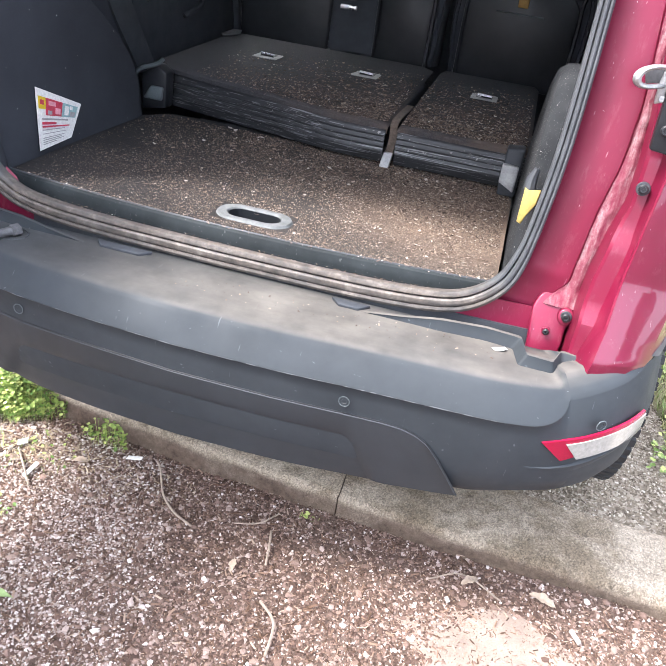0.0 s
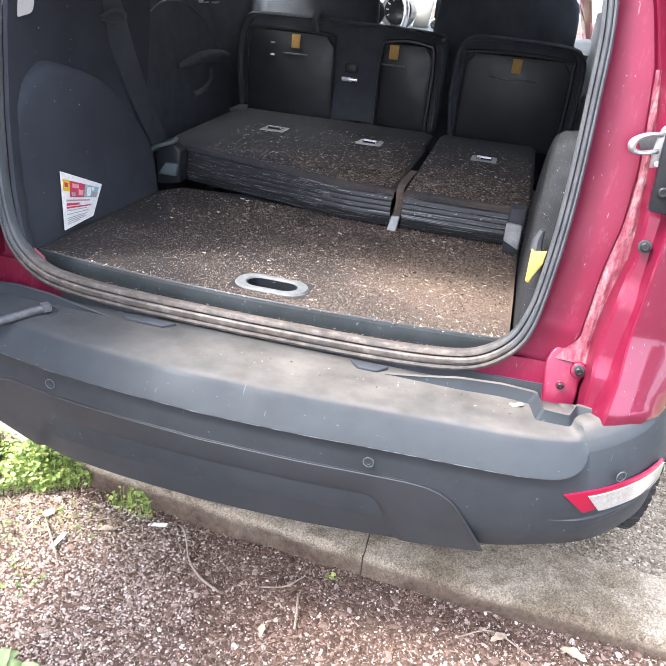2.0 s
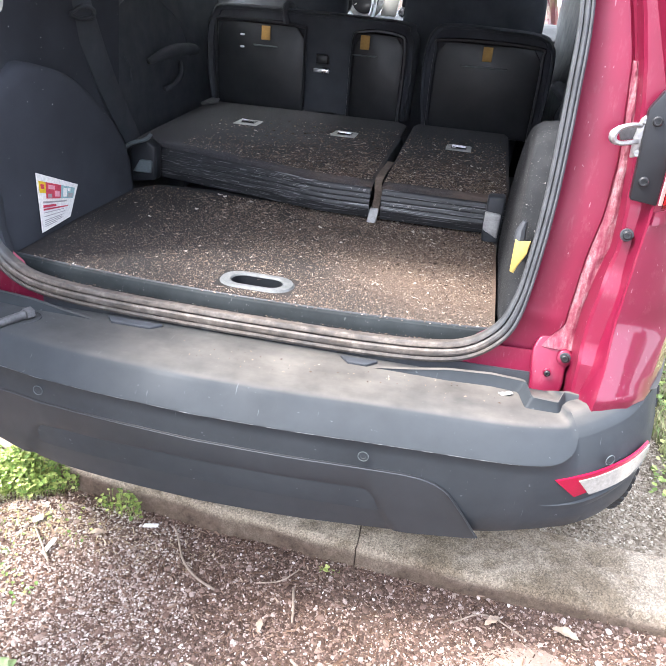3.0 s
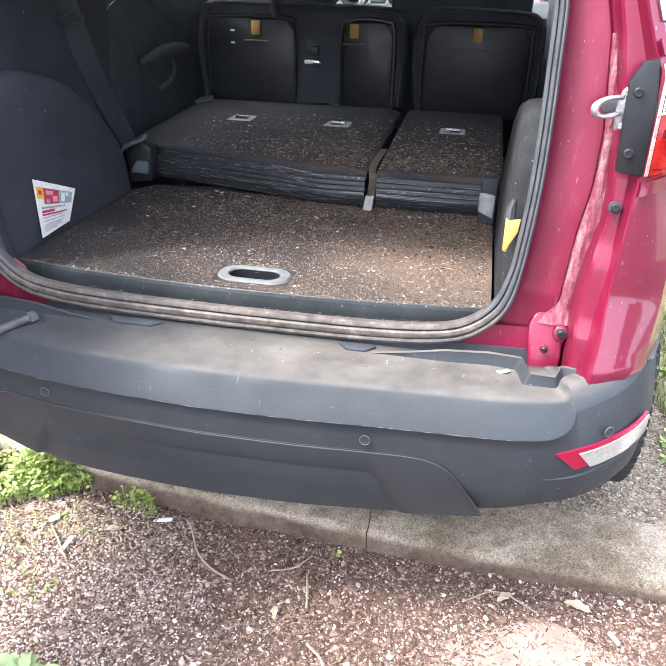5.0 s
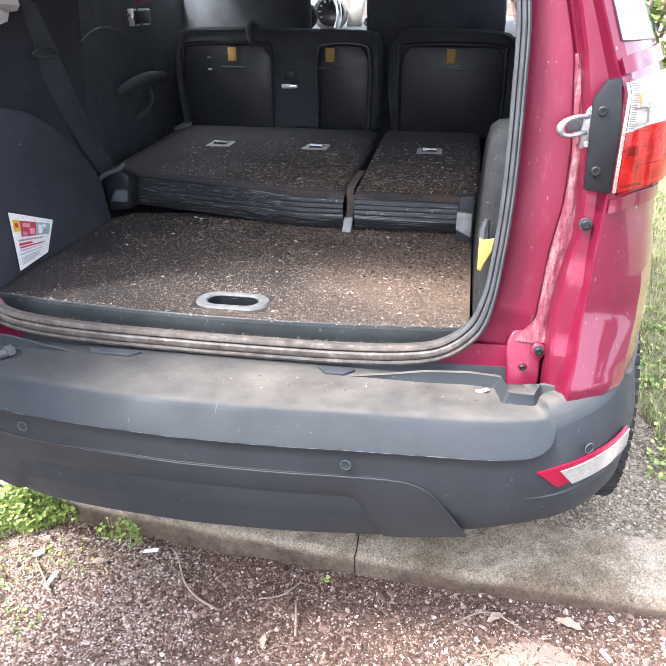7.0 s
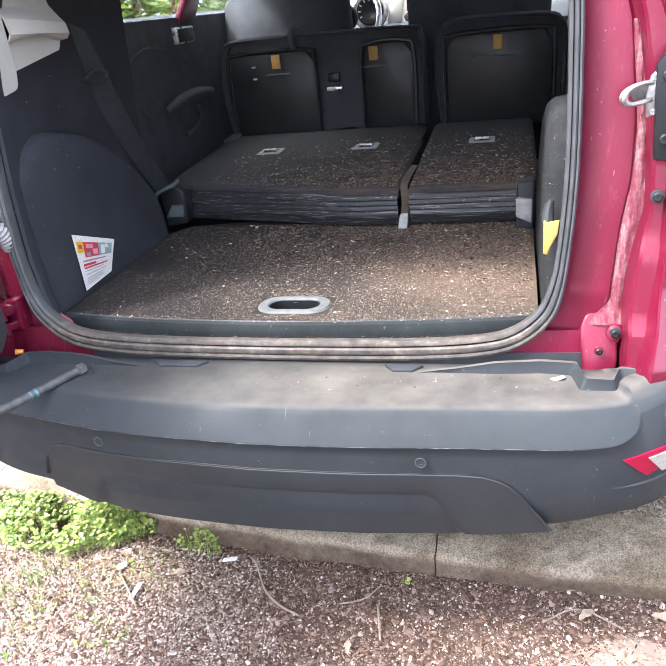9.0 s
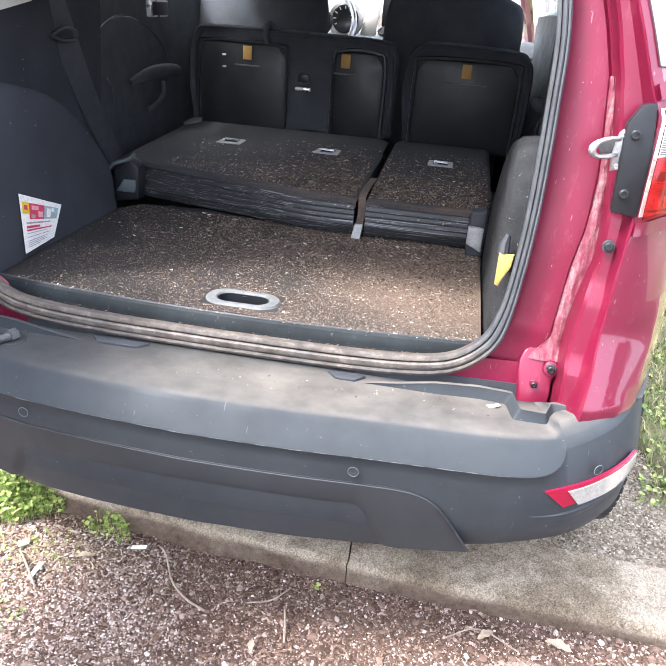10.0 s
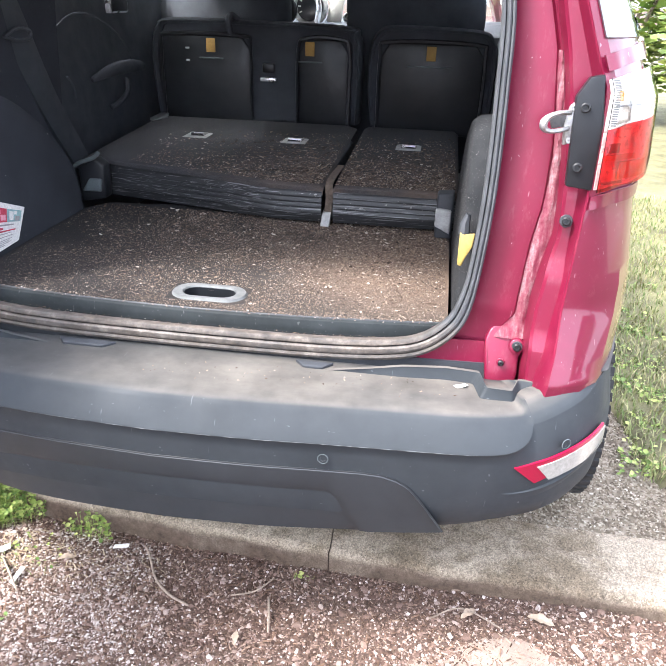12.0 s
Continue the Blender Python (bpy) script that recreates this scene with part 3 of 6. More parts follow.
def build_bumper():
    line, rows = plan_line(14), []
    for i, q in enumerate(line):
        n, ax = inward(line, i), abs(q.x)
        k = float(np.clip((ax - 0.766) / 0.020, 0, 1))
        k = k * k * (3 - 2 * k)                       # 0 on the ledge, 1 at the corner
        up = 1 - math.sqrt(1 - float(np.clip((ax - 0.69) / 0.092, 0, 1)) ** 2.6)
        lift = lerp(ax, [0.78, 0.9, 1.0], [0, 0.03, 0.075]) # the top rises along the flank
        ll = left_lift(q.x)
        zc = 0.642 + 0.043 * up + ll                  # the crease climbs towards the corner
        zb = bumper_bottom(ax, q.x < 0)
        led = max(0.03, 0.235 - q.y)
        slope = [(0.072, 0.7005), (0.058, 0.6995), (0.047, 0.695), (0.040, 0.688), (0.034, 0.680)]
        corner = [(0.088, 0.7125), (0.078, 0.711), (0.066, 0.706), (0.052, 0.699), (0.042, 0.693)]
        prof = [(led + 0.02, 0.66), (led, 0.694 + lift), (led * 0.8, 0.6965 + lift)]
        prof += [(a + (c - a) * k, b + (d - b) * k + lift + 0.3 * ll) for (a, b), (c, d) in zip(slope, corner)]
        prof += [(0.002 + 0.034 * up, zc + 0.002 + lift), (0.0 + 0.033 * up, zc - 0.003 + lift), (0.004 + 0.022 * up, zc - 0.009 - 0.01 * up + lift * 0.8),
                 (0.005, 0.61), (0.007, 0.57), (0.014, 0.5), (0.03, 0.44 + lerp(ax, [0.55, 0.95], [0.0, 0.03])), (0.045, zb + 0.012), (0.055, zb + 0.002), (0.07, zb), (0.16, zb + 0.03)]
        rows.append([(q.x + n.x * d, q.y + n.y * d, z) for d, z in prof])
    bumper = part("bumper", sheet(rows), BUMPER, car, "dark grey plastic rear bumper, dusty top, scuffed edge", smooth=70)
    cols = len(rows[0])
    block_end = min(range(len(line)), key=lambda i: abs(line[i].x - 0.785))
    for e in bumper.data.edges:
        a, b = e.vertices
        if a % cols == b % cols == 9:
            e.use_edge_sharp = True
        elif a // cols == b // cols == block_end and 3 <= a % cols <= 10 and 3 <= b % cols <= 10:
            e.use_edge_sharp = True
    # pale scuffed arris along the crease
    arris = [Vector(r[9]) for r in rows if abs(r[9][0]) < 0.70]
    run = []
    for v in arris:
        if noise.noise(Vector((v.x * 38, 3, 0))) > -0.45 + 0.8 * max(0, abs(v.x - 0.1) - 0.35):
            run.append(v + Vector((0, -0.0004, 0.0003)))
        else:
            if len(run) > 1:
                part("scuff", tube(run, [max(0.0001, 0.0003 + 0.0011 * noise.noise(v * 260)) for v in run], 5), SCUFF, bumper)
            run = []
    # proud lower panel with rounded upper corners and a shallow recess
    rows = []
    for i, q in enumerate(line):
        ax = abs(q.x)
        if ax > (0.622 if q.x > 0 else 0.569):
            continue
        n = inward(line, i)
        zb = bumper_bottom(ax, q.x < 0) - lerp(ax, [0.45, 0.6], [0.004, -0.002])
        ztop = lerp(ax, [0, 0.44, 0.48, 0.51, 0.535, 0.56, 0.622], [0.572, 0.572, 0.569, 0.56, 0.545, 0.515, 0.428]) if q.x > 0 else \
            lerp(ax, [0, 0.44, 0.48, 0.505, 0.523, 0.537, 0.547, 0.557, 0.566, 0.569], [0.572, 0.582, 0.582, 0.577, 0.566, 0.548, 0.527, 0.495, 0.463, 0.44])
        ztop = max(ztop, zb + 0.012)
        zs = [(0.0105, ztop), (0.0052, ztop - 0.0004), (0.0038, ztop - 0.0022)]
        for z in (0.53, 0.512, 0.506, 0.50, 0.48, 0.46, 0.44, 0.42, 0.405):
            z = max(min(z, ztop - 0.008), zb + 0.008)
            inner = np.clip((0.385 + 0.55 * (0.51 - z) - ax) / 0.012, 0, 1) * np.clip((0.53 - z) / 0.05, 0, 1)
            zs.append((0.0032 + (0.56 - z) * 0.13 + 0.010 * float(inner), z))
        zs += [(0.036, zb + 0.003), (0.052, zb)]
        rows.append([(q.x + n.x * d, q.y + n.y * d, z) for d, z in zs])
    seam = [Vector(r[1]).lerp(Vector(r[0]), 0.25) + Vector((0, 0, 0.0006)) for r in rows]
    panel = part("lower_panel", sheet(rows), LOWER, bumper, "matt grey lower bumper panel", smooth=32)
    # black tube drawn along the panel's top edge as the shade in its gap
    part("panel_gap_shade", tube(seam, 0.0017, 6), BLACK, panel)
    # parking sensors
    for x, y, z in ((-0.36, -0.0145, 0.612), (0.36, -0.0145, 0.603), (0.840, 0.070, 0.645), (-0.840, 0.070, 0.645)):
        nrm = (0, -1, 0.05) if abs(x) < 0.5 else (math.copysign(0.55, x), -0.83, 0.05)
        s = part("parking_sensor", disc((x, y + 0.006, z), nrm, 0.0098, 0.0025), BUMPER, bumper)
        nv = Vector(nrm).normalized()
        a = nv.orthogonal().normalized()
        b = nv.cross(a)
        ring = [Vector((x, y + 0.006, z)) + nv * 0.0024 + 0.0108 * (math.cos(t) * a + math.sin(t) * b) for t in np.linspace(0, 2 * math.pi, 20)]
        part("sensor_ring", tube(ring, 0.0009, 6, caps=False), GREYTRIM, s)
    # red and white corner reflectors, lying on the corner
    half = [v for v in line if v.x > 0.6]

    def on_corner(x, z, off=-0.004):
        i = min(range(len(half)), key=lambda j: abs(half[j].x - x))
        i = max(1, min(len(half) - 2, i))
        n = inward(half, i)
        y = lerp(x, [v.x for v in half], [v.y for v in half])
        d = off + lerp(z, [0.5, 0.57, 0.61, 0.7], [0.014, 0.006, 0.004, 0.003])
        return Vector((x + n.x * d, y + n.y * d, z))

    for s in (1, -1):
        def quad(top, bottom, off, n=14):
            rows = []
            for k in range(n + 1):
                t = k / n
                a, b = [Vector((*p, 0)) for p in top], [Vector((*p, 0)) for p in bottom]
                pa, pb = a[0].lerp(a[1], t), b[0].lerp(b[1], t)
                rows.append([on_corner(*(pa.lerp(pb, w).xy), off) for w in np.linspace(0, 1, 5)])
            rows = [[(s * p.x, p.y, p.z) for p in r] for r in rows]
            return sheet(rows, 0.005)
        ref = part("reflector", quad(((0.742, 0.603), (0.935, 0.643)), ((0.79, 0.558), (0.94, 0.628)), -0.003), REFLEX, bumper, "red corner reflector")
        part("white_reflector", quad(((0.788, 0.602), (0.938, 0.634)), ((0.818, 0.564), (0.942, 0.588)), -0.0055), CLEARLENS, ref, "white lens beside the red one")
    # crease moulded under each reflector
    for s in (1, -1):
        rows = []
        for p in spline([(0.725, 0.536, 0), (0.76, 0.534, 0), (0.80, 0.540, 0), (0.85, 0.556, 0), (0.90, 0.580, 0), (0.94, 0.602, 0)], 6):
            h = 0.0065 * math.sin(math.pi * min(1.0, (p.x - 0.72) / 0.16) * 0.5)
            row = [on_corner(p.x, p.y + dz, off) for dz, off in ((-0.03, 0.002), (-0.014, 0.0015 - 0.5 * h), (-0.004, 0.001 - h), (0.0, 0.001 - h), (0.004, 0.003), (0.008, 0.006))]
            rows.append([(s * v.x, v.y, v.z) for v in row])
        part("moulded_crease", sheet(rows), BUMPER, bumper, smooth=45)
    # tabs and lip at the back of the ledge
    for x0, x1, y in ((-0.31, -0.17, 0.215), (0.258, 0.345, 0.215)):
        part("clip_tab", slab([(x0, y, 0.694), (x1, y, 0.694), (x1 - 0.022, y - 0.026, 0.694), (x0 + 0.022, y - 0.026, 0.694)], (0, 0, 0.008), 0.002), DARK, bumper)
    for s in (1, -1):
        rim = [(0.33, 0.189, 0.6965), (0.42, 0.194, 0.707), (0.50, 0.199, 0.719), (0.593, 0.206, 0.722), (0.664, 0.199, 0.722), (0.676, 0.137, 0.722), (0.729, 0.133, 0.722), (0.745, 0.181, 0.722), (0.779, 0.176, 0.722), (0.786, 0.15, 0.717), (0.788, 0.118, 0.708)]
        foot = [(0.33, 0.1885), (0.42, 0.188), (0.50, 0.187), (0.595, 0.196), (0.650, 0.190), (0.661, 0.124), (0.735, 0.124), (0.757, 0.148), (0.772, 0.150), (0.781, 0.136), (0.782, 0.114)]
        top, low = fillet([(s * x, y, z) for x, y, z in rim]), fillet([(s * x, y, 0.690) for x, y in foot])
        wall = [[b, b.lerp(a, 0.15), b.lerp(a, 0.85), a + Vector((0, -0.0015, -0.0005)), a + Vector((0, 0.002, 0.0006)), a + Vector((0, 0.007, 0)), a + Vector((0, 0.009, -0.02))] for a, b in zip(top, low)]
        part("ledge_step", sheet(wall), BUMPER, bumper, smooth=40)
    return bumper


build_bumper()


def aperture_y(z):
    return 0.27 + 0.13 * (z - 0.77)


SEAL_HALF = [(0, 0.722), (0.3, 0.724), (0.46, 0.733), (0.54, 0.753), (0.597, 0.80), (0.622, 0.86), (0.635, 0.95), (0.645, 1.10),
             (0.645, 1.29), (0.638, 1.45), (0.60, 1.60), (0.5, 1.66), (0, 1.68)]


def seal_x(z, s=1):
    x = lerp(z, [p[1] for p in SEAL_HALF[3:11]], [p[0] for p in SEAL_HALF[3:11]])
    return x * (1.0 if s > 0 else 1.04)


def build_seal():
    right = spline([(x, 0, z) for x, z in SEAL_HALF], 6)
    loop = right + [Vector((-v.x * 1.04, 0, v.z)) for v in right[-2:0:-1]]
    for v in loop:
        v.y = aperture_y(v.z) - 0.028 + 0.03 * v.x * v.x * lerp(v.z, [0.74, 0.95], [1.0, 0.0])
    prof = [(-0.022, -0.02), (-0.004, -0.025), (0.002, -0.023), (0.0045, -0.017), (0.0045, -0.012), (0.0015, -0.0100), (-0.0045, -0.009), (0.0025, -0.0075), (0.0055, -0.003), (0.006, 0.004), (0.004, 0.0092), (-0.0045, 0.0104), (0.0038, 0.0118), (0.005, 0.018), (0.002, 0.024), (-0.006, 0.026), (-0.022, 0.022)]
    # profile: along the outward (rearward) normal, across the flange
    bm = sweep(loop, [(u * 1.2, v) for u, v in prof], [(0, -1, 0.1)] * len(loop), ring=True, widths=[lerp(v.z, [0.73, 0.80, 0.90], [1.0, 0.82, 0.56]) for v in loop])
    part("door_seal", bm, SEAL, car, "grey rubber tailgate seal, dusty along the sill", smooth=30)


build_seal()

GUT_IN = ([0.66, 0.76, 0.79, 0.825, 0.909, 0.981, 1.065, 1.103, 1.182, 1.364, 1.45, 1.65], [0.670, 0.683, 0.700, 0.730, 0.737, 0.743, 0.758, 0.760, 0.762, 0.745, 0.722, 0.655])
GUT_OUT = ([0.66, 0.79, 0.869, 0.947, 1.013, 1.099, 1.28, 1.364, 1.45, 1.65], [0.755, 0.756, 0.760, 0.772, 0.787, 0.786, 0.772, 0.757, 0.735, 0.668])
BLOCK_X = ([0.66, 0.70, 0.80, 0.83, 0.95, 1.10, 1.3, 1.38, 1.45, 1.65], [0.768, 0.772, 0.794, 0.798, 0.812, 0.818, 0.818, 0.79, 0.765, 0.69])
TIER = ([0.66, 0.785, 0.815, 0.935, 0.975, 1.10, 1.115, 1.65], [0.082, 0.080, 0.060, 0.056, 0.038, 0.036, 0.030, 0.030])
EDGE_X = ([0.66, 0.70, 0.80, 0.865, 0.92, 1.0, 1.1, 1.3, 1.38, 1.45, 1.65], [0.786, 0.79, 0.806, 0.810, 0.814, 0.820, 0.828, 0.83, 0.80, 0.775, 0.70])
EDGE_Y = ([0.66, 0.70, 0.742, 0.752, 0.862, 0.885, 1.1, 1.3, 1.45, 1.65], [0.116, 0.120, 0.127, 0.133, 0.188, 0.196, 0.235, 0.255, 0.29, 0.36])
FLANK = ([0.55, 0.70, 0.742, 0.755, 0.862, 0.92, 1.08, 1.17, 1.28, 1.36, 1.42, 1.65], [-0.03, -0.030, -0.020, -0.018, 0.0, 0.002, -0.014, -0.012, -0.018, -0.05, -0.075, -0.2])


def body_row(z, s):
    """A level line over the pillar and round the flank."""
    gi, go, ey, ex, f = lerp(z, *GUT_IN), lerp(z, *GUT_OUT), lerp(z, *EDGE_Y), lerp(z, *EDGE_X), lerp(z, *FLANK)
    y, bx = aperture_y(z), lerp(z, *BLOCK_X)
    by = y - lerp(z, *TIER)
    low = lerp(z, [0.76, 0.84], [0.016, 0.0])              # the face leans in towards the sill
    pts = [(seal_x(max(z, 0.76), s) + (-0.004 if s > 0 else 0.006), y + 0.02 + low), (seal_x(max(z, 0.76), s) + 0.012, y + 0.012 + low), (gi - 0.016, y + low * 0.8), (gi - 0.004, y + 0.001 + low * 0.6), (gi + 0.003, y + 0.008),
           (go - 0.004, y + 0.009), (go + 0.002, by + 0.006), (go + 0.008, by), (bx - 0.004, by - 0.002), (bx + 0.002, min(by - 0.004, 0.5 * (by + ey))), (ex - 0.004, ey + 0.004), (ex, ey),
           (ex + 0.02, ey + 0.006), (0.882 + f * 0.7, ey + 0.028), (0.925 + f, ey + 0.062), (0.957 + f, ey + 0.125), (0.985 + f, ey + 0.25), (1.01 + f, ey + 0.45), (1.025 + f, ey + 0.8)]
    return [(s * a, b, z) for a, b in pts]


def build_rear_pillars():
    zs = np.concatenate([np.linspace(0.66, 0.735, 5), [0.742, 0.752], np.linspace(0.765, 0.99, 22), np.linspace(1.005, 1.09, 6), [1.10, 1.115], np.linspace(1.13, 1.46, 18), np.linspace(1.5, 1.65, 5)])
    for s in (1, -1):
        pillar = part("rear_pillar", sheet([body_row(z, s)[:12] for z in zs], 0.004), INNERPAINT, car, "dull crimson rear pillar, dusty along its gutter", smooth=24)
        part("rear_quarter", sheet([[(x - s * 0.0006, y, z) for x, y, z in body_row(z, s)[11:]] for z in zs], 0.004), PAINT, car, "glossy crimson rear quarter panel", smooth=24)
        # dusty sealer that fills the gutter and spreads over the bracket
        rows = []
        for z in np.linspace(0.779, 1.36, 90):
            gi, go, y = lerp(z, *GUT_IN), lerp(z, *GUT_OUT), aperture_y(z) + 0.001
            out = 0.012 * max(0.0, (0.81 - z) / 0.03)
            rows.append([(s * (gi + (go - gi) * k), y - out + 0.004 * abs(2 * k - 1) + 0.003 * noise.noise(Vector((k * 5, 0, z * 40))), z) for k in np.linspace(-0.06, 0.98, 8)])
        part("seam_sealer", sheet(rows, 0.003), SEALER, pillar, "dusty seam sealer in the gutter", smooth=60)
    # sill panel below the seal
    part("rear_panel", sheet([[(x, aperture_y(z) - 0.02 + 0.03 * x * x, z) for x in np.linspace(-0.7, 0.7, 21)] for z in (0.62, 0.68, 0.70, 0.715)], 0.01), DARK, car)
    for s in (1, -1):
        part("lower_corner_panel", sheet([[(s * x, aperture_y(z) - 0.016 + 0.03 * x * x, z) for x in np.linspace(lerp(z, [0.735, 0.764], [0.50, 0.60]), 0.70, 8)] for z in (0.62, 0.68, 0.70, 0.735, 0.764)], 0.004), INNERPAINT, car)


build_rear_pillars()


def build_pillar_fittings():
    # black plate beside the lamp
    y = lambda z: lerp(z, *EDGE_Y) - 0.001
    outline = [(0.781, y(1.124), 1.124), (0.831, y(1.118), 1.118), (0.833, y(1.24), 1.24), (0.821, y(1.3), 1.327), (0.796, y(1.3), 1.321), (0.776, y(1.28), 1.286)]
    plate = part("lamp_cover_plate", slab(outline, (0, 0.02, 0), 0.003), BLACK, car, "black plastic plate beside the tail lamp")
    for x, z in ((0.795, 1.268), (0.797, 1.160)):
        part("bolt", disc((x, y(z), z), (-0.1, -1, 0.1), 0.0095, 0.008), HUB, plate)
    for x, yy, z, r in ((0.798, 0.255, 1.050, 0.009), (0.741, 0.2475, 0.766, 0.0085), (0.711, 0.241, 0.728, 0.0065)):
        b = part("bolt", disc((x, yy, z), (-0.1, -1, 0.2), r, 0.008), HUB, car)
        part("washer", disc((x, yy + 0.004, z), (-0.1, -1, 0.2), r * 1.45, 0.004), INNERPAINT if z < 0.76 else DARK, b)
    # bracket plate that the bolts hold
    br = fillet([(0.675, 0, 0.74), (0.672, 0, 0.775), (0.682, 0, 0.800), (0.705, 0, 0.812), (0.750, 0, 0.805), (0.757, 0, 0.775), (0.747, 0, 0.745), (0.749, 0, 0.715), (0.742, 0, 0.675), (0.682, 0, 0.675), (0.675, 0, 0.74)], 0.009)[:-1]
    part("bracket", slab([(p.x, 0.224 + 0.30 * (p.z - 0.67) + 0.012 * max(0, (p.z - 0.755) / 0.04), p.z - 0.006) for p in br], (0, 0.04, 0), 0.006, 3), INNERPAINT, car, "crimson hinge bracket", smooth=60)
    flange = [(0.741 + 0.0165 * math.cos(a), 0.2485 + 0.30 * 0.0165 * math.sin(a), 0.766 + 0.0165 * math.sin(a)) for a in np.linspace(0, 2 * math.pi, 20, endpoint=False)]
    part("bracket_boss", slab(flange, (0, 0.012, 0), 0.003), INNERPAINT, car)
    # striker: chrome loop on a small plate
    st = part("striker", slab([(0.766, 0.262, 1.195), (0.779, 0.26, 1.20), (0.785, 0.26, 1.262), (0.777, 0.262, 1.276), (0.769, 0.264, 1.268), (0.764, 0.264, 1.232)], (0, 0.009, 0), 0.003), DULLSTEEL, car, "worn steel latch striker")
    part("striker_plate", slab([(0.732, 0.262, 1.252), (0.766, 0.268, 1.258), (0.766, 0.268, 1.230), (0.742, 0.264, 1.226)], (0, 0.006, 0), 0.001), DULLRUB, st)
    loop = spline([(0.772, 0.262, 1.257), (0.748, 0.246, 1.257), (0.730, 0.238, 1.250), (0.722, 0.236, 1.238), (0.728, 0.238, 1.227), (0.745, 0.246, 1.224), (0.772, 0.262, 1.228)], 5)
    part("striker_loop", tube(loop, [0.0045 + 0.0035 * math.exp(-((i - 15) / 5) ** 2) for i in range(len(loop))], 8), DULLSTEEL, st)
    for z in (1.206, 1.266):
        part("striker_bolt", disc((0.776, 0.260, z), (-0.1, -1, 0.1), 0.006, 0.004), DULLSTEEL, st)


build_pillar_fittings()


def flank_patch(z0, z1, c0, c1, off, s=1, n=8, lean=0.0):
    """A skin over the flank between two heights and two columns of the level line; lean lifts it along the flank."""
    rows = []
    for z in np.linspace(z0, z1, n):
        row = []
        for c in np.arange(int(c0 * 4), int(c1 * 4) + 1):
            zz = z + lean * (c / 4 - c0)
            p = spline(body_row(zz, s)[11:18], 4)[c]
            row.append((p.x + s * off * 0.6, p.y - off, zz))
        rows.append(row)
    return rows


def build_tail_lamp(s):
    lamp = part("tail_lamp", sheet(flank_patch(1.120, 1.318, 0.25, 4.25, 0.002, s, 10, 0.003), 0.004), REFLECTOR, car, "tail lamp with clear and red lenses")
    part("clear_lens", sheet(flank_patch(1.236, 1.322, 0.0, 4.25, 0.016, s, 8, 0.004), 0.003), CLEARCOVER, lamp, "clear upper lens").visible_shadow = False
    part("red_lens", sheet(flank_patch(1.118, 1.233, 0.0, 4.25, 0.016, s, 8, 0.005), 0.003), REDLENS, lamp, "red lower lens").visible_shadow = False
    part("lamp_cap", sheet(flank_patch(1.333, 1.360, 0.0, 4.75, 0.012, s, 4, 0.005), 0.006), PAINT, car, "crimson strip over the tail lamp")
    part("lamp_ledge", sheet(flank_patch(1.082, 1.108, 0.0, 3.75, 0.005, s, 4, 0.004), 0.004), PAINT, car, "crimson ledge under the tail lamp")
    for k in range(20):
        z = 1.240 + 0.0041 * k
        part("lamp_rib", sheet(flank_patch(z, z + 0.0022, 0.0, 0.5, 0.0195, s, 2), 0.0015), PLATE, lamp)
    part("inner_rim", sheet(flank_patch(1.228, 1.238, 0.25, 4.25, 0.010, s, 2, 0.004), 0.004), REFLECTOR, lamp)
    for c0, c1, z0, z1, m in ((1.0, 1.5, 1.283, 1.300, AMBER), (0.75, 2.75, 1.272, 1.275, PLATE), (0.75, 2.75, 1.308, 1.311, SILVER), (0.75, 2.0, 1.250, 1.262, SILVER), (2.25, 3.5, 1.246, 1.30, SILVER)):
        part("lamp_inset", sheet(flank_patch(z0, z1, c0, c1, 0.0085, s, 3), 0.004), m, lamp)
    for c0, c1, z0, z1, m in ((0.75, 1.75, 1.190, 1.207, CAPLENS), (0.5, 2.75, 1.176, 1.186, AMBER), (2.0, 3.75, 1.140, 1.172, AMBER), (0.5, 2.25, 1.132, 1.136, CAPLENS)):
        part("lamp_inset", sheet(flank_patch(z0, z1, c0, c1, 0.0085, s, 3), 0.004), m, lamp)
    part("quarter_glass", sheet(flank_patch(1.388, 1.62, 0.75, 5.75, 0.004, s, 10), 0.004), DARKGLASS, car, "dark rear quarter glass")


build_tail_lamp(1)
build_tail_lamp(-1)


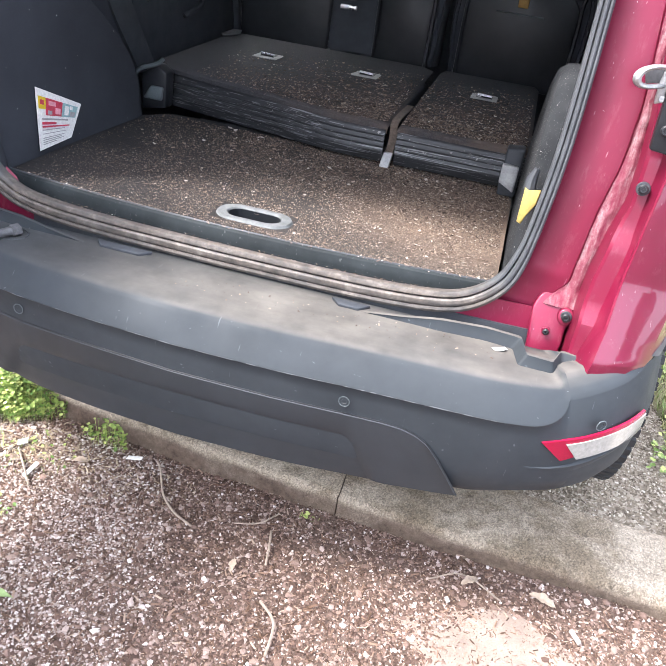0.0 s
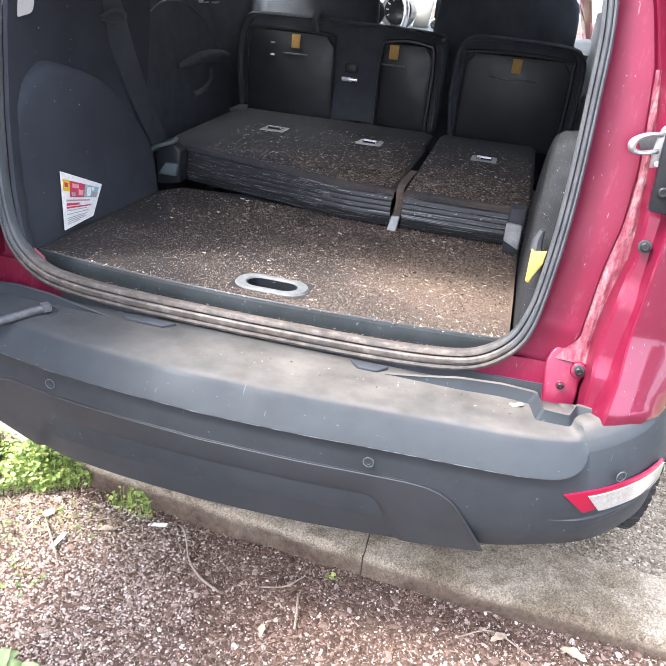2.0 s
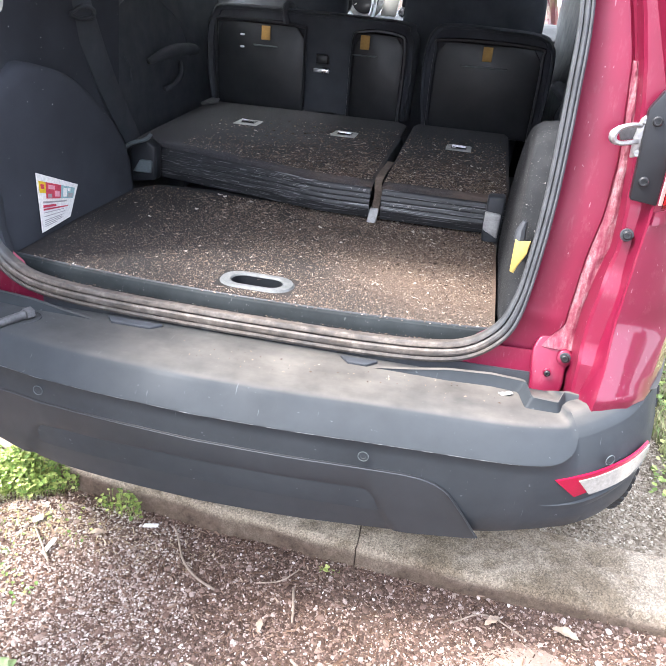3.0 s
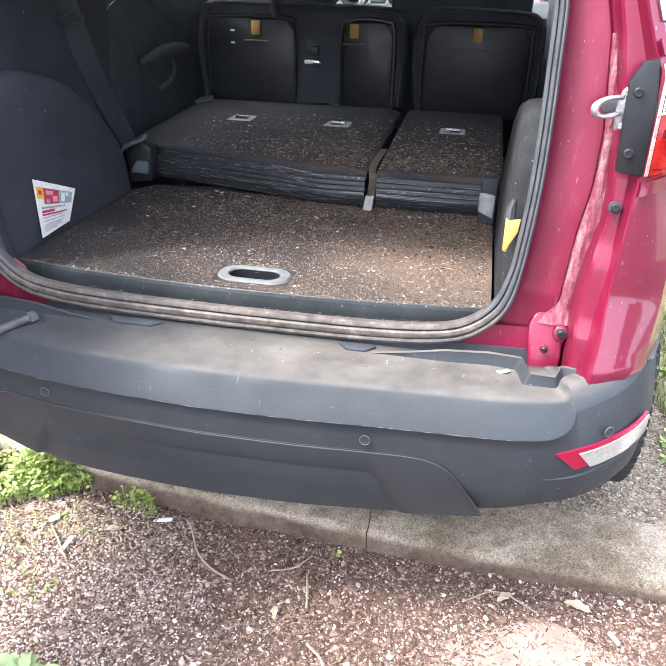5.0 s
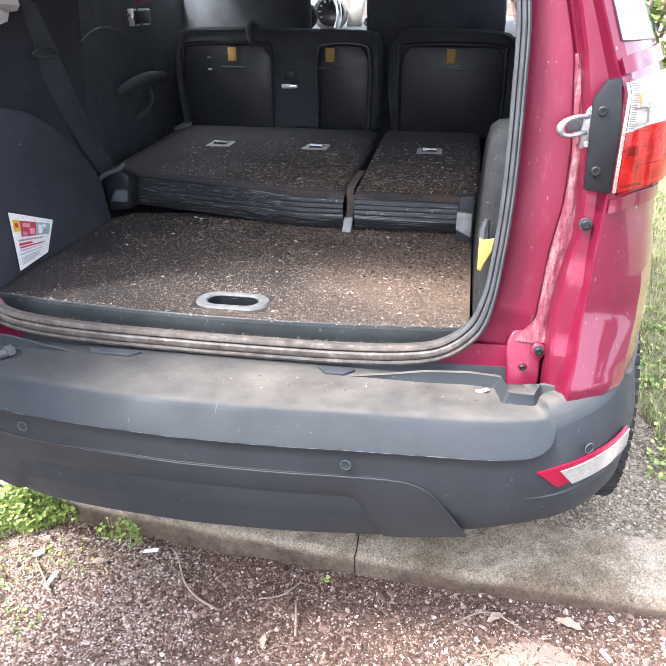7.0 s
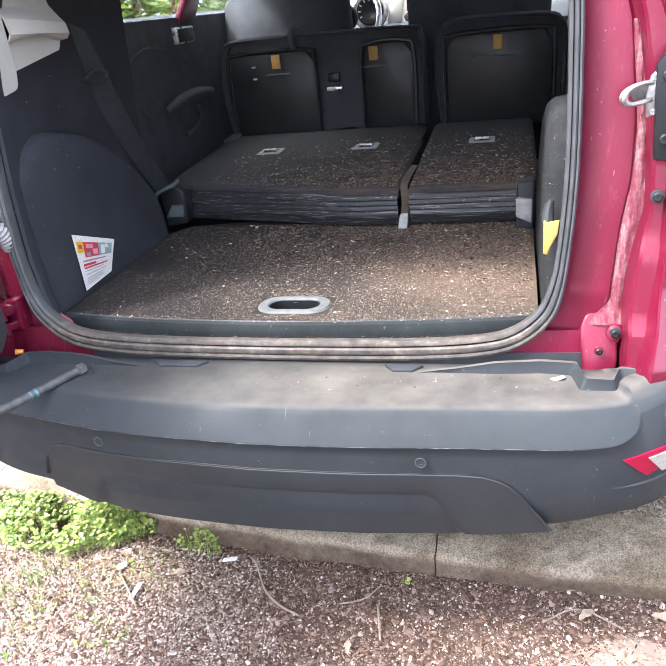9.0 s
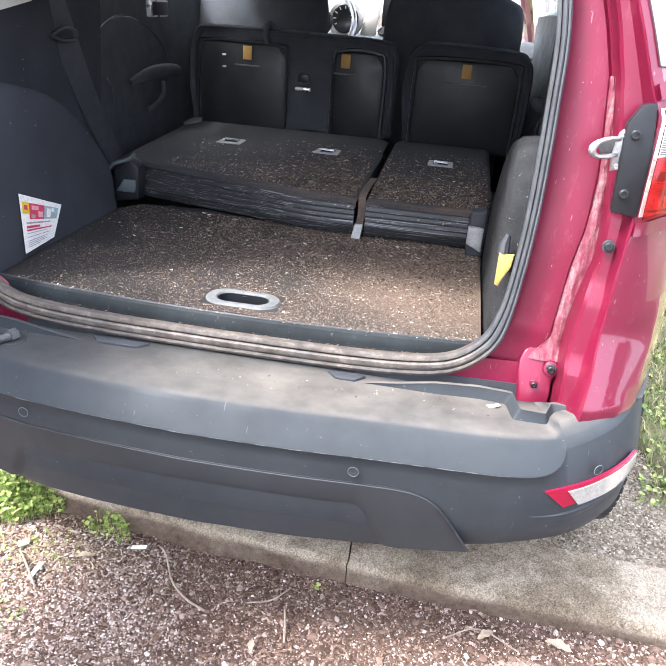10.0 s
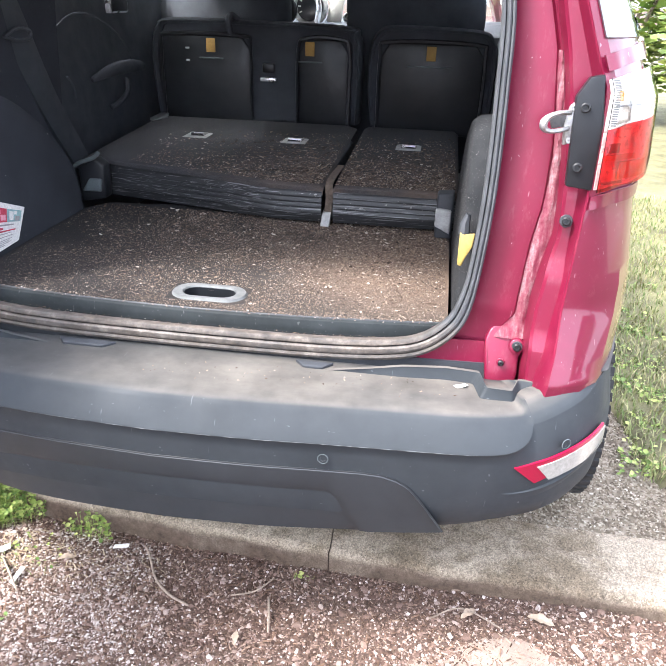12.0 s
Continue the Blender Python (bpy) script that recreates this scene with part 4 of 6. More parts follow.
# wheels
def build_wheel(x, y):
    c, bm, rows = Vector((x, y, 0.41)), bmesh.new(), []
    s = 1 if x > 0 else -1
    prof = [(0.215, -0.09), (0.25, -0.105), (0.30, -0.105), (0.325, -0.09), (0.333, -0.06), (0.335, 0), (0.333, 0.06), (0.325, 0.09), (0.30, 0.105), (0.25, 0.105), (0.215, 0.09)]
    ring = lambda r, w, n: [c + Vector((w * s, r * math.cos(t), r * math.sin(t))) for t in np.linspace(0, 2 * math.pi, n, endpoint=False)]
    skin(bm, [ring(r, w, 48) for r, w in prof], closed=True)
    for k in range(64):                                    # tread blocks
        t = k / 64 * 2 * math.pi
        for w in (-0.078, -0.026, 0.026, 0.078):
            m = Matrix.Translation(c) @ Matrix.Rotation(t + (0.02 if w in (-0.026, 0.078) else 0), 4, "X") @ Matrix.Translation((w, 0, 0.335))
            bmesh.ops.create_cube(bm, size=1, matrix=m @ Matrix.Diagonal((0.04, 0.022, 0.014, 1)))
    wheel = thing("wheel", (x, y, 0.08), "", "")
    wheel.parent, wheel.location = car, WHERE[wheel.name] - WHERE[car.name]
    tyre = part("tyre", bm, RUBBER, wheel, "black treaded tyre")
    bm = bmesh.new()
    skin(bm, [ring(r, w, 40) for r, w in ((0.217, -0.09), (0.21, 0.0), (0.217, 0.09), (0.2, 0.085), (0.19, 0.05), (0.06, 0.055), (0.05, 0.07), (0.002, 0.07))], closed=True)
    part("rim", bm, ALLOY, wheel)


for wx, wy in ((0.935, 0.80), (-0.935, 0.80), (0.91, 3.6), (-0.91, 3.6)):
    build_wheel(wx, wy)


# ---- shell of the car: floor, flanks, roof, glass, doors ----
def build_shell():
    part("floor_pan", box(-0.9, 0.9, 0.3, 4.2, 0.3, 0.36, 0.02), DARK, car)
    part("boot_well", box(-0.66, 0.66, 0.30, 1.9, 0.62, 0.66, 0.01), BLACK, car)
    for s in (1, -1):
        ys = [1.0, 1.2, 1.9, 2.6, 3.3, 3.8, 4.25]
        low = [[(s * x, y, z) for y in ys] for x, z in ((0.96, 0.32), (1.015, 0.5), (1.03, 0.75), (1.02, 1.0), (0.985, 1.2), (0.935, 1.36), (0.93, 1.38))]
        part("flank", sheet(low, 0.01), PAINT, car, "crimson body side", smooth=60)
        # roof rail and window posts
        part("roof_rail", tube([(s * 0.70, 0.42, 1.66), (s * 0.72, 1.2, 1.72), (s * 0.71, 2.4, 1.73), (s * 0.72, 3.2, 1.60), (s * 0.86, 4.1, 1.30)], 0.035, 8), PAINT, car)
        for y0, x1, y1, w in ((0.75, 0.74, 0.75, 0.1), (1.95, 0.74, 1.95, 0.09)):
            part("window_post", slab([(s * 0.92, y0 - w, 1.36), (s * 0.92, y0 + w, 1.36), (s * 0.73, y1 + w * 0.7, 1.70), (s * 0.73, y1 - w * 0.7, 1.70)], (-s * 0.03, 0, 0), 0.006), PAINT, car)
        for y0, y1 in ((0.85, 1.86), (2.04, 3.3)):
            part("side_window", sheet([[(s * 0.918, y0, 1.375), (s * 0.918, y1, 1.375)], [(s * 0.735, y0 + 0.02, 1.70), (s * 0.735, y1 - (0.3 if y1 > 3 else 0.02), 1.70)]], 0.004), GLASS, car, "side window glass").visible_shadow = y0 < 1 and s < 0
        part("quarter_window", sheet([[(s * 0.905, 0.42, 1.40), (s * 0.918, 0.66, 1.375)], [(s * 0.735, 0.50, 1.66), (s * 0.735, 0.68, 1.69)]], 0.004), GLASS, car)
    rows = [[(x, y, z - 0.03 * (x / 0.7) ** 2) for x in np.linspace(-0.72, 0.72, 9)] for y, z in ((0.40, 1.70), (1.0, 1.755), (1.8, 1.775), (2.6, 1.75), (2.9, 1.72))]
    part("roof", sheet(rows, 0.02), PAINT, car)
    rows = [[(x, y, z - 0.03 * (x / 0.7) ** 2) for x in np.linspace(-0.71, 0.71, 9)] for y, z in ((0.42, 1.67), (1.0, 1.725), (1.8, 1.745), (2.6, 1.72), (2.88, 1.69))]
    part("headliner", sheet(rows, 0.01), PALETRIM, car, "pale grey headliner")
    w = part("windscreen", sheet([[(x, 2.9 + 0.04 * (1 - (x / 0.7) ** 2), 1.70) for x in np.linspace(-0.68, 0.68, 7)], [(x * 1.22, 3.95, 1.30) for x in np.linspace(-0.68, 0.68, 7)]], 0.004), GLASS, car, "windscreen glass")
    w.visible_shadow = False
    part("bonnet", sheet([[(x, y, z) for x in np.linspace(-0.9, 0.9, 7)] for y, z in ((3.9, 1.28), (4.3, 1.2), (4.8, 1.05), (5.0, 0.7), (5.0, 0.35))], 0.01), PAINT, car)
    part("bulkhead", box(-0.9, 0.9, 3.75, 3.8, 0.35, 1.2, 0.01), BLACK, car)
    # door linings
    for s in (1, -1):
        rows = [[(s * (x - 0.02 * math.sin(3 * y)), y, z) for y in np.linspace(1.05, 3.5, 16)] for x, z in ((0.83, 0.4), (0.80, 0.8), (0.80, 1.1), (0.835, 1.25), (0.84, 1.455), (0.895, 1.470))]
        d = part("door_lining", sheet(rows, 0.02), DARK, car, "black moulded door lining")
        hb = box(-0.012, 0.012, 1.79, 1.97, 1.352, 1.418, 0.006)
        for v in hb.verts:
            v.co.x += s * 0.845
        h = part("door_handle", hb, SILVER, d, "silver inner door handle")
        hi = box(-0.016, 0.016, 1.802, 1.955, 1.359, 1.411, 0.006)
        for v in hi.verts:
            v.co.x += s * 0.843
        part("handle_cup", hi, BLACK, h)
        arm = spline([(s * 0.80, 1.22, 1.29), (s * 0.795, 1.38, 1.355), (s * 0.795, 1.58, 1.345), (s * 0.795, 1.80, 1.25), (s * 0.795, 1.9, 1.12)], 6)
        part("trim_line", tube(arm, 0.003, 6), DARK, d)
        rest = spline([(s * 0.80, 1.50, 1.125), (s * 0.765, 1.57, 1.150), (s * 0.755, 1.70, 1.160), (s * 0.76, 1.86, 1.150), (s * 0.80, 1.98, 1.13)], 5)
        part("armrest", tube(rest, [0.008 + 0.018 * math.sin(math.pi * (i + 1) / (len(rest) + 1)) for i in range(len(rest))], 10), FABRIC, d, "padded black armrest")
        pull = spline([(s * 0.79, 1.62, 1.01), (s * 0.768, 1.67, 1.03), (s * 0.768, 1.74, 1.06), (s * 0.79, 1.79, 1.10)], 5)
        part("door_pull", tube(pull, 0.011, 8), FABRIC, d)
        crease = spline([(s * 0.797, 1.31, 1.155), (s * 0.797, 1.345, 1.12), (s * 0.797, 1.352, 1.07)], 5)
        part("trim_crease", tube(crease, 0.0035, 6), DARK, d)


build_shell()


# ---- boot ----
def build_boot_trim():
    # sill strip between floor and seal
    rows = []
    for x in np.linspace(-0.64, 0.575, 30):
        yf = 0.292 + 0.12 * x * x
        rows.append([(x, yf + 0.03, 0.745), (x, yf + 0.012, 0.766), (x, yf, 0.767), (x, yf - 0.006, 0.763), (x, yf - 0.009, 0.755), (x, yf - 0.011, 0.74), (x, yf - 0.013, 0.715), (x, yf - 0.02, 0.69)])
    sill = part("boot_sill", sheet(rows, 0.004), SILLTRIM, car, "scuffed dark grey boot sill strip", smooth=30)
    part("worn_edge", tube([(x, 0.292 + 0.12 * x * x + 0.004, 0.767) for x in np.linspace(-0.64, 0.575, 30)], 0.0028, 6), DARK, sill)
    for s in (1, -1):
        xi = 0.600 if s > 0 else 0.655                    # inner face of the lining
        # lining behind the seal
        rows = [[(s * ((x + (seal_x(max(z, 0.9)) - seal_x(0.9)) * (y < 0.33)) if y > (0.4 if s > 0 else 0.33) else seal_x(max(z, 0.79), s) - (0.004 if s > 0 else 0.012) + (0.1 if s > 0 else 0.3) * (y - 0.27)), y + aperture_y(z) - 0.27, z) for z in np.linspace(0.66, 1.66, 12)] for x, y in ((xi + 0.05, 0.27), (xi + 0.038, 0.285), (xi + 0.032, 0.305), (xi + 0.032, 0.36), (xi + 0.06, 0.45), (xi + 0.10, 0.9), (xi + 0.12, 1.15))]
        lining = part("side_lining", sheet(rows, 0.01), FELT, car, "dark fabric boot side lining")
        # wheel housing that bulges into the boot
        y0 = 0.365 if s > 0 else 0.31
        arch = spline([(0, y0, 0.66), (0, y0 + 0.01, 0.95), (0, y0 + 0.05, 1.14), (0, 0.49, 1.205), (0, 0.60, 1.20), (0, 0.76, 1.15), (0, 0.92, 1.04), (0, 1.03, 0.92), (0, 1.07, 0.78), (0, 1.08, 0.66)], 4)
        rows = []
        for dx, k in ((0.14, 1.0), (0.05, 1.0), (0.02, 0.992), (0.005, 0.97), (0.0, 0.93), (-0.003, 0.6), (-0.003, 0.2), (-0.003, 0.0)):
            rows.append([(s * (xi + dx + 0.004), 0.70 + (p.y - 0.70) * k, 0.66 + (p.z - 0.66) * k) for p in arch])
        part("wheel_housing", sheet(rows), FELT if s < 0 else DUSTYFELT, lining, "carpeted wheel housing", smooth=70)
        # rear pillar lining, leaning, and belt
        lean = spline([(0, 0.80, 1.66), (0, 0.86, 1.46), (0, 0.935, 1.33), (0, 1.07, 1.10), (0, 1.19, 0.94), (0, 1.27, 0.84)], 5)
        rows = [[(s * (0.733 + 0.008 * abs(w)), p.y + w * lerp(p.z, [0.85, 1.2, 1.5], [0.035, 0.05, 0.07]), p.z + 0.5 * w * 0.05) for p in lean] for w in (-1.05, -1, 0.0, 1, 1.05)]
        part("pillar_lining", sheet(rows, 0.02), DARK, lining, "smooth grey-black pillar trim")
        part("seat_latch", slab([(s * 0.545, 1.0, 0.757), (s * 0.598, 1.0, 0.757), (s * 0.598, 1.0, 0.905), (s * 0.545, 1.0, 0.90)] if s > 0 else
                                [(-0.70, 1.12, 0.76), (-0.61, 1.12, 0.775), (-0.605, 1.12, 0.89), (-0.64, 1.12, 0.915), (-0.70, 1.12, 0.88)], (0, 0.06, 0), 0.008, 3), DARK if s > 0 else BLACK, lining)
        if s > 0:
            part("latch_face", slab([(0.543, 0.985, 0.80), (0.592, 0.985, 0.775), (0.592, 0.985, 0.853), (0.543, 0.985, 0.857)], (0, 0.02, 0), 0.006, 3), BEIGE, lining, "pale scuffed latch cover")
        else:
            part("latch_face", slab([(-0.69, 1.11, 0.80), (-0.62, 1.11, 0.80), (-0.615, 1.11, 0.845), (-0.66, 1.11, 0.845)], (0, 0.02, 0), 0.006, 3), GREYTRIM, lining)
            part("belt_ring", tube(spline([(-0.725, 0.85, 1.31), (-0.72, 0.91, 1.33), (-0.72, 0.975, 1.322), (-0.72, 0.97, 1.30), (-0.722, 0.90, 1.298), (-0.725, 0.85, 1.31)], 4), 0.006, 6), DARK, lining)
            part("belt_guide", tube(spline([(-0.70, 1.10, 0.79), (-0.71, 1.09, 0.84), (-0.69, 1.09, 0.895), (-0.63, 1.10, 0.92), (-0.61, 1.11, 0.94)], 5), 0.007, 8), GREYTRIM, lining)


build_boot_trim()


def build_upper_trim():
    """Pale pillar trim over the boot, with the lip that carries the parcel shelf."""
    for s in (-1,):
        x = s * 0.668
        face = fillet([(x, 0.45, 1.62), (x, 0.362, 1.62), (x, 0.352, 1.310), (x, 0.40, 1.315), (x, 0.466, 1.326), (x, 0.478, 1.36), (x, 0.478, 1.62), (x, 0.45, 1.62)], 0.014)[1:-1]
        trim = part("upper_trim", slab(face, (s * 0.05, 0, 0), 0.004, 2), PALETRIM, car, "pale grey upper pillar trim")
        rows = []
        for t in np.linspace(0, 1, 14):
            y, drop, b = 0.478 + 0.25 * t, 0.035 * math.sin(math.pi * t) ** 2, 0.01 * math.sin(3 * t)
            rows.append([(s * 0.72, y, 1.60), (s * 0.70, y, 1.515), (s * 0.672, y, 1.50 - 0.02 * t), (s * (0.662 - b), y, 1.488 - 0.02 * t), (s * (0.660 - b), y + 0.006, 1.452 - 0.01 * t),
                         (s * 0.668, y + 0.004, 1.438 - 0.01 * t + 0.3 * drop), (s * 0.690, y, 1.425 + drop), (s * 0.700, y, 1.36 + 0.042 * t), (s * 0.72, y, 1.355 + 0.042 * t)])
        part("shelf_bracket", sheet(rows, 0.005), PALETRIM, trim, "pale shelf bracket with a rolled lip", smooth=35)


build_upper_trim()


def build_boot_floor():
    outer = [(x, 0.305 + 0.12 * x * x) for x in np.linspace(-0.645, 0.592, 24)]
    outer += [(0.594, 0.6), (0.594, 0.98), (0.56, 1.04), (0.55, 1.12), (0.2, 1.14), (0.19, 1.105), (0.15, 1.105), (0.145, 1.13), (-0.1, 1.16), (-0.33, 1.17), (-0.60, 1.14), (-0.655, 1.05), (-0.655, 0.7)]
    hole = stadium(-0.004, 0.415, 0.070, 0.034)
    bm = bmesh.new()
    for loop in (outer, hole):
        vs = [bm.verts.new((x, y, 0.757)) for x, y in loop]
        for a, b in zip(vs, vs[1:] + vs[:1]):
            bm.edges.new((a, b))
    bmesh.ops.triangle_fill(bm, use_beauty=True, edges=bm.edges[:])
    inside = [f for f in bm.faces if abs(f.calc_center_median().x + 0.004) < 0.069 and abs(f.calc_center_median().y - 0.415) < 0.034]
    bmesh.ops.delete(bm, geom=inside, context="FACES_ONLY")
    ext = bmesh.ops.extrude_face_region(bm, geom=bm.faces[:])
    for v in ext["geom"]:
        if isinstance(v, bmesh.types.BMVert):
            v.co.z -= 0.022
    bmesh.ops.recalc_face_normals(bm, faces=bm.faces[:])
    board = part("boot_floor", bm, CARPET, None, smooth=30)
    tagged(board, "dark boot floor board littered with wood chips and dust", "floor board")
    # moulded rim of the hand slot
    rows = []
    for hx, hy, z in ((0.068, 0.031, 0.752), (0.067, 0.031, 0.759), (0.070, 0.034, 0.7625), (0.093, 0.047, 0.7625), (0.097, 0.051, 0.757)):
        rows.append([(x, y, z) for x, y in stadium(-0.004, 0.415, hx, hy, 12)])
    bm = bmesh.new()
    skin(bm, rows, closed=True)
    bmesh.ops.recalc_face_normals(bm, faces=bm.faces[:])
    part("slot_rim", bm, PLATE, board, "grey plastic rim of the hand slot")
    # added black liner that gives the shaded void below the slot its darkness
    bm = bmesh.new()
    vs = skin(bm, [[(x, y, z) for x, y in stadium(-0.004, 0.415, hx, hy, 12)] for hx, hy, z in ((0.0668, 0.0308, 0.7575), (0.066, 0.030, 0.73), (0.060, 0.026, 0.69))], closed=True)
    bm.faces.new(vs[-1])
    part("slot_void_liner", bm, BLACK, board, "black liner added for the shaded void under the hand slot")
    # litter
    verts, faces = [], []
    n = 0

    def chip(x, y, z, size, el=None):
        nonlocal n
        a, el = RNG.uniform(0, 2 * math.pi), el or RNG.uniform(0.15, 0.6)
        u, v = np.array([math.cos(a), math.sin(a), RNG.normal(0, 0.2 if el > 0.1 else 0.08)]) * size, np.array([-math.sin(a), math.cos(a), RNG.normal(0, 0.3)]) * size * el
        c, h = np.array([x, y, z + size * (0.25 if el > 0.1 else 0.12)]), np.array([0, 0, size * (0.18 if el > 0.1 else 0.03)])
        verts.extend([c - u - v + h, c + u - v + h, c + u * 0.8 + v + h, c - u * 0.9 + v + h, c - h * 2])
        faces.extend([(n, n + 1, n + 2, n + 3), (n, n + 4, n + 1), (n + 1, n + 4, n + 2), (n + 2, n + 4, n + 3), (n + 3, n + 4, n)])
        n += 5

    made = 0
    while made < 140000:
        x, y = RNG.uniform(-0.64, 0.585), RNG.uniform(0.33, 1.12)
        if y < 0.315 + 0.12 * x * x or (abs(x + 0.004) < 0.1 and abs(y - 0.415) < 0.052):
            continue
        keep = lerp(x - 0.35 * (y - 0.5), [-0.7, -0.3, 0.0, 0.4], [0.10, 0.5, 0.85, 1.0])
        if RNG.uniform() > keep or noise.noise(Vector((x * 6, y * 6, 3))) < RNG.uniform(-0.9, 0.1):
            continue
        chip(x, y, 0.757, (0.95 + 1.1 * max(0.0, y - 0.45)) * RNG.choice([0.0006, 0.0009, 0.0014, 0.0022, 0.0042], p=[0.38, 0.37, 0.205, 0.040, 0.005]))
        made += 1
    for _ in range(420):
        chip(0.6 - 1.1 * RNG.beta(1.2, 2.0), RNG.uniform(0.42, 1.1), 0.758, RNG.uniform(0.005, 0.014), 0.035)
    ob = raw("wood_chip_litter", verts, faces, CHIPS)
    tagged(ob, "tan wood chips and dust scattered over the boot floor", "litter", kind="stuff")
    verts.clear(), faces.clear()
    n = made = 0
    while made < 26000:
        x, y = RNG.uniform(-0.55, 0.6), 1.06 + 0.75 * RNG.beta(1.0, 2.2)
        if 0.17 < x < 0.215 or y < 1.065 + 0.24 * max(0.0, 0.02 - x) or RNG.uniform() > lerp(x, [-0.5, -0.1, 0.1, 0.5], [0.15, 0.5, 1.0, 0.9]):
            continue
        chip(x, y, seat_z(y), RNG.choice([0.0010, 0.0017, 0.0028, 0.0055], p=[0.40, 0.37, 0.19, 0.04]))
        made += 1
    for _ in range(600):
        x, y = RNG.uniform(-0.3, 0.58), 1.09 + 0.5 * RNG.beta(1.0, 2.0)
        if not 0.16 < x < 0.225:
            chip(x, y, seat_z(y) + 0.001, RNG.uniform(0.006, 0.017), 0.045)
    ob = raw("seat_litter", verts, faces, CHIPS)
    tagged(ob, "dry chips and straw scattered over the folded seats", "litter", kind="stuff")


def seat_z(y):
    return 0.889 + 0.05 * (y - 1.03)


build_boot_floor()


# ---- rear seats: backs folded down, cushions flipped up ----
def build_rear_seats():
    for x0, x1, name in ((-0.735, 0.178, "wide"), (0.208, 0.612, "narrow")):
        seat = thing("rear_seat", ((x0 + x1) / 2, 1.5, 0.66), "black %s rear seat, back folded flat, cushion flipped up" % name, "seat", "rear seats")
        rows = []
        for x in np.linspace(x0, x1, 22):
            e = min(x - x0, x1 - x)
            dz = -0.012 * max(0, 1 - e / 0.02) ** 2
            back = 0.24 * max(0.0, 0.02 - x) if name == "wide" else 0.0
            rows.append([(x, y, seat_z(y) + dz + d) for y, d in ((1.05 + back, -0.02), (1.048 + back, -0.006), (1.056 + back, -0.001), (1.2 + back * 0.7, 0.0), (1.4, 0.001), (1.7, 0.0), (1.95, -0.001), (1.99, -0.012), (2.0, -0.10))])
        panel = part("folded_backrest", sheet(rows), SEATBACK, seat, "carpeted back of the folded backrest", smooth=60)
        rows = []
        for x in np.linspace(x0 + 0.004, x1 - 0.004, 22):
            back = 0.24 * max(0.0, 0.02 - x) if name == "wide" else 0.0
            prof = [(1.06, 0.876), (1.046, 0.868)]
            for k in range(4):                            # moulded ribs
                z = 0.862 - 0.017 * k
                prof += [(1.0425, z), (1.0415, z - 0.009), (1.0445, z - 0.012), (1.0445, z - 0.014)]
            prof += [(1.049, 0.788), (1.056, 0.768), (1.09, 0.760)]
            rows.append([(x, y + back, z) for y, z in prof])
        part("backrest_edge", sheet(rows), SEATEDGE, seat, "ribbed scuffed plastic edge", smooth=30)
        part("backrest_core", box(x0 + 0.01, x1 - 0.01, 1.22, 1.97, 0.77, 0.872, 0.02), FABRIC, seat)
        # child-seat anchors
        for x, y in (((-0.43, 1.625), (-0.03, 1.62)) if name == "wide" else ((0.42, 1.615),)):
            z = seat_z(y)
            bm = bmesh.new()
            skin(bm, [[(x + a * (0.048 if r else 0.03), y + b * (0.06 if r else 0.035), z + h) for a, b in ((-1, -1), (1, -1), (1, 1), (-1, 1))] for r, h in ((1, 0.0), (1, 0.002), (0, 0.003), (0, -0.004))], closed=True)
            bmesh.ops.recalc_face_normals(bm, faces=bm.faces[:])
            a = part("anchor_bezel", bm, BEIGE, panel, "grey anchor bezel")
            # thin black sheet across the bezel as the shade inside its opening
            part("anchor_hole_shade", slab([(x - 0.03, y - 0.035, z + 0.0006), (x + 0.03, y - 0.035, z + 0.0006), (x + 0.03, y + 0.035, z + 0.0018), (x - 0.03, y + 0.035, z + 0.0018)], (0, 0, 0.0004), 0), BLACK, a)
            part("anchor_bar", tube([(x - 0.026, y - 0.012, z + 0.008), (x + 0.026, y - 0.012, z + 0.006)], 0.0065, 8), CHROME, a, "bright steel anchor bar")
        if name == "wide":                                 # pivot cover at the far outer corner
            part("pivot_cover", slab([(-0.71, 1.82, seat_z(1.82) + 0.001), (-0.665, 1.90, seat_z(1.90) + 0.001), (-0.69, 1.985, seat_z(1.98)), (-0.73, 1.985, seat_z(1.98)), (-0.732, 1.86, seat_z(1.86) + 0.001)], (0, 0, 0.006), 0.002), PLATE, panel, "dull grey pivot cover")
        # flipped cushion
        cx0, cx1 = (-0.765, 0.175) if name == "wide" else (0.205, 0.745)
        outline = spline([(cx0 + 0.02, 0, 0.93), (cx0, 0, 1.10), (cx0 + 0.005, 0, 1.24), (cx0 + 0.03, 0, 1.305), (cx0 + 0.09, 0, 1.335), ((cx0 + cx1) / 2, 0, 1.335), (cx1 - 0.07, 0, 1.325), (cx1 - 0.02, 0, 1.29), (cx1, 0, 1.22), (cx1 - 0.005, 0, 0.93)], 4)
        rows = []
        cxm, czm = (cx0 + cx1) / 2, 1.1
        for k, dy in ((1.0, 0.16), (1.01, 0.10), (1.0, 0.05), (0.975, 0.03), (0.965, 0.035), (0.93, 0.036), (0.925, 0.046), (0.4, 0.05), (0.0, 0.05)):
            rows.append([(cxm + (p.x - cxm) * k, 1.975 + dy + 0.0, czm + (p.z - czm) * (k if p.z > czm else 1.0)) for p in outline])
        cush = part("seat_cushion", sheet(rows), FABRIC, seat, "black cushion stood on edge", smooth=40)
        sub = [(cx0, -0.26 if name == "wide" else cx1), (-0.15, cx1)] if name == "wide" else [(cx0, cx1)]
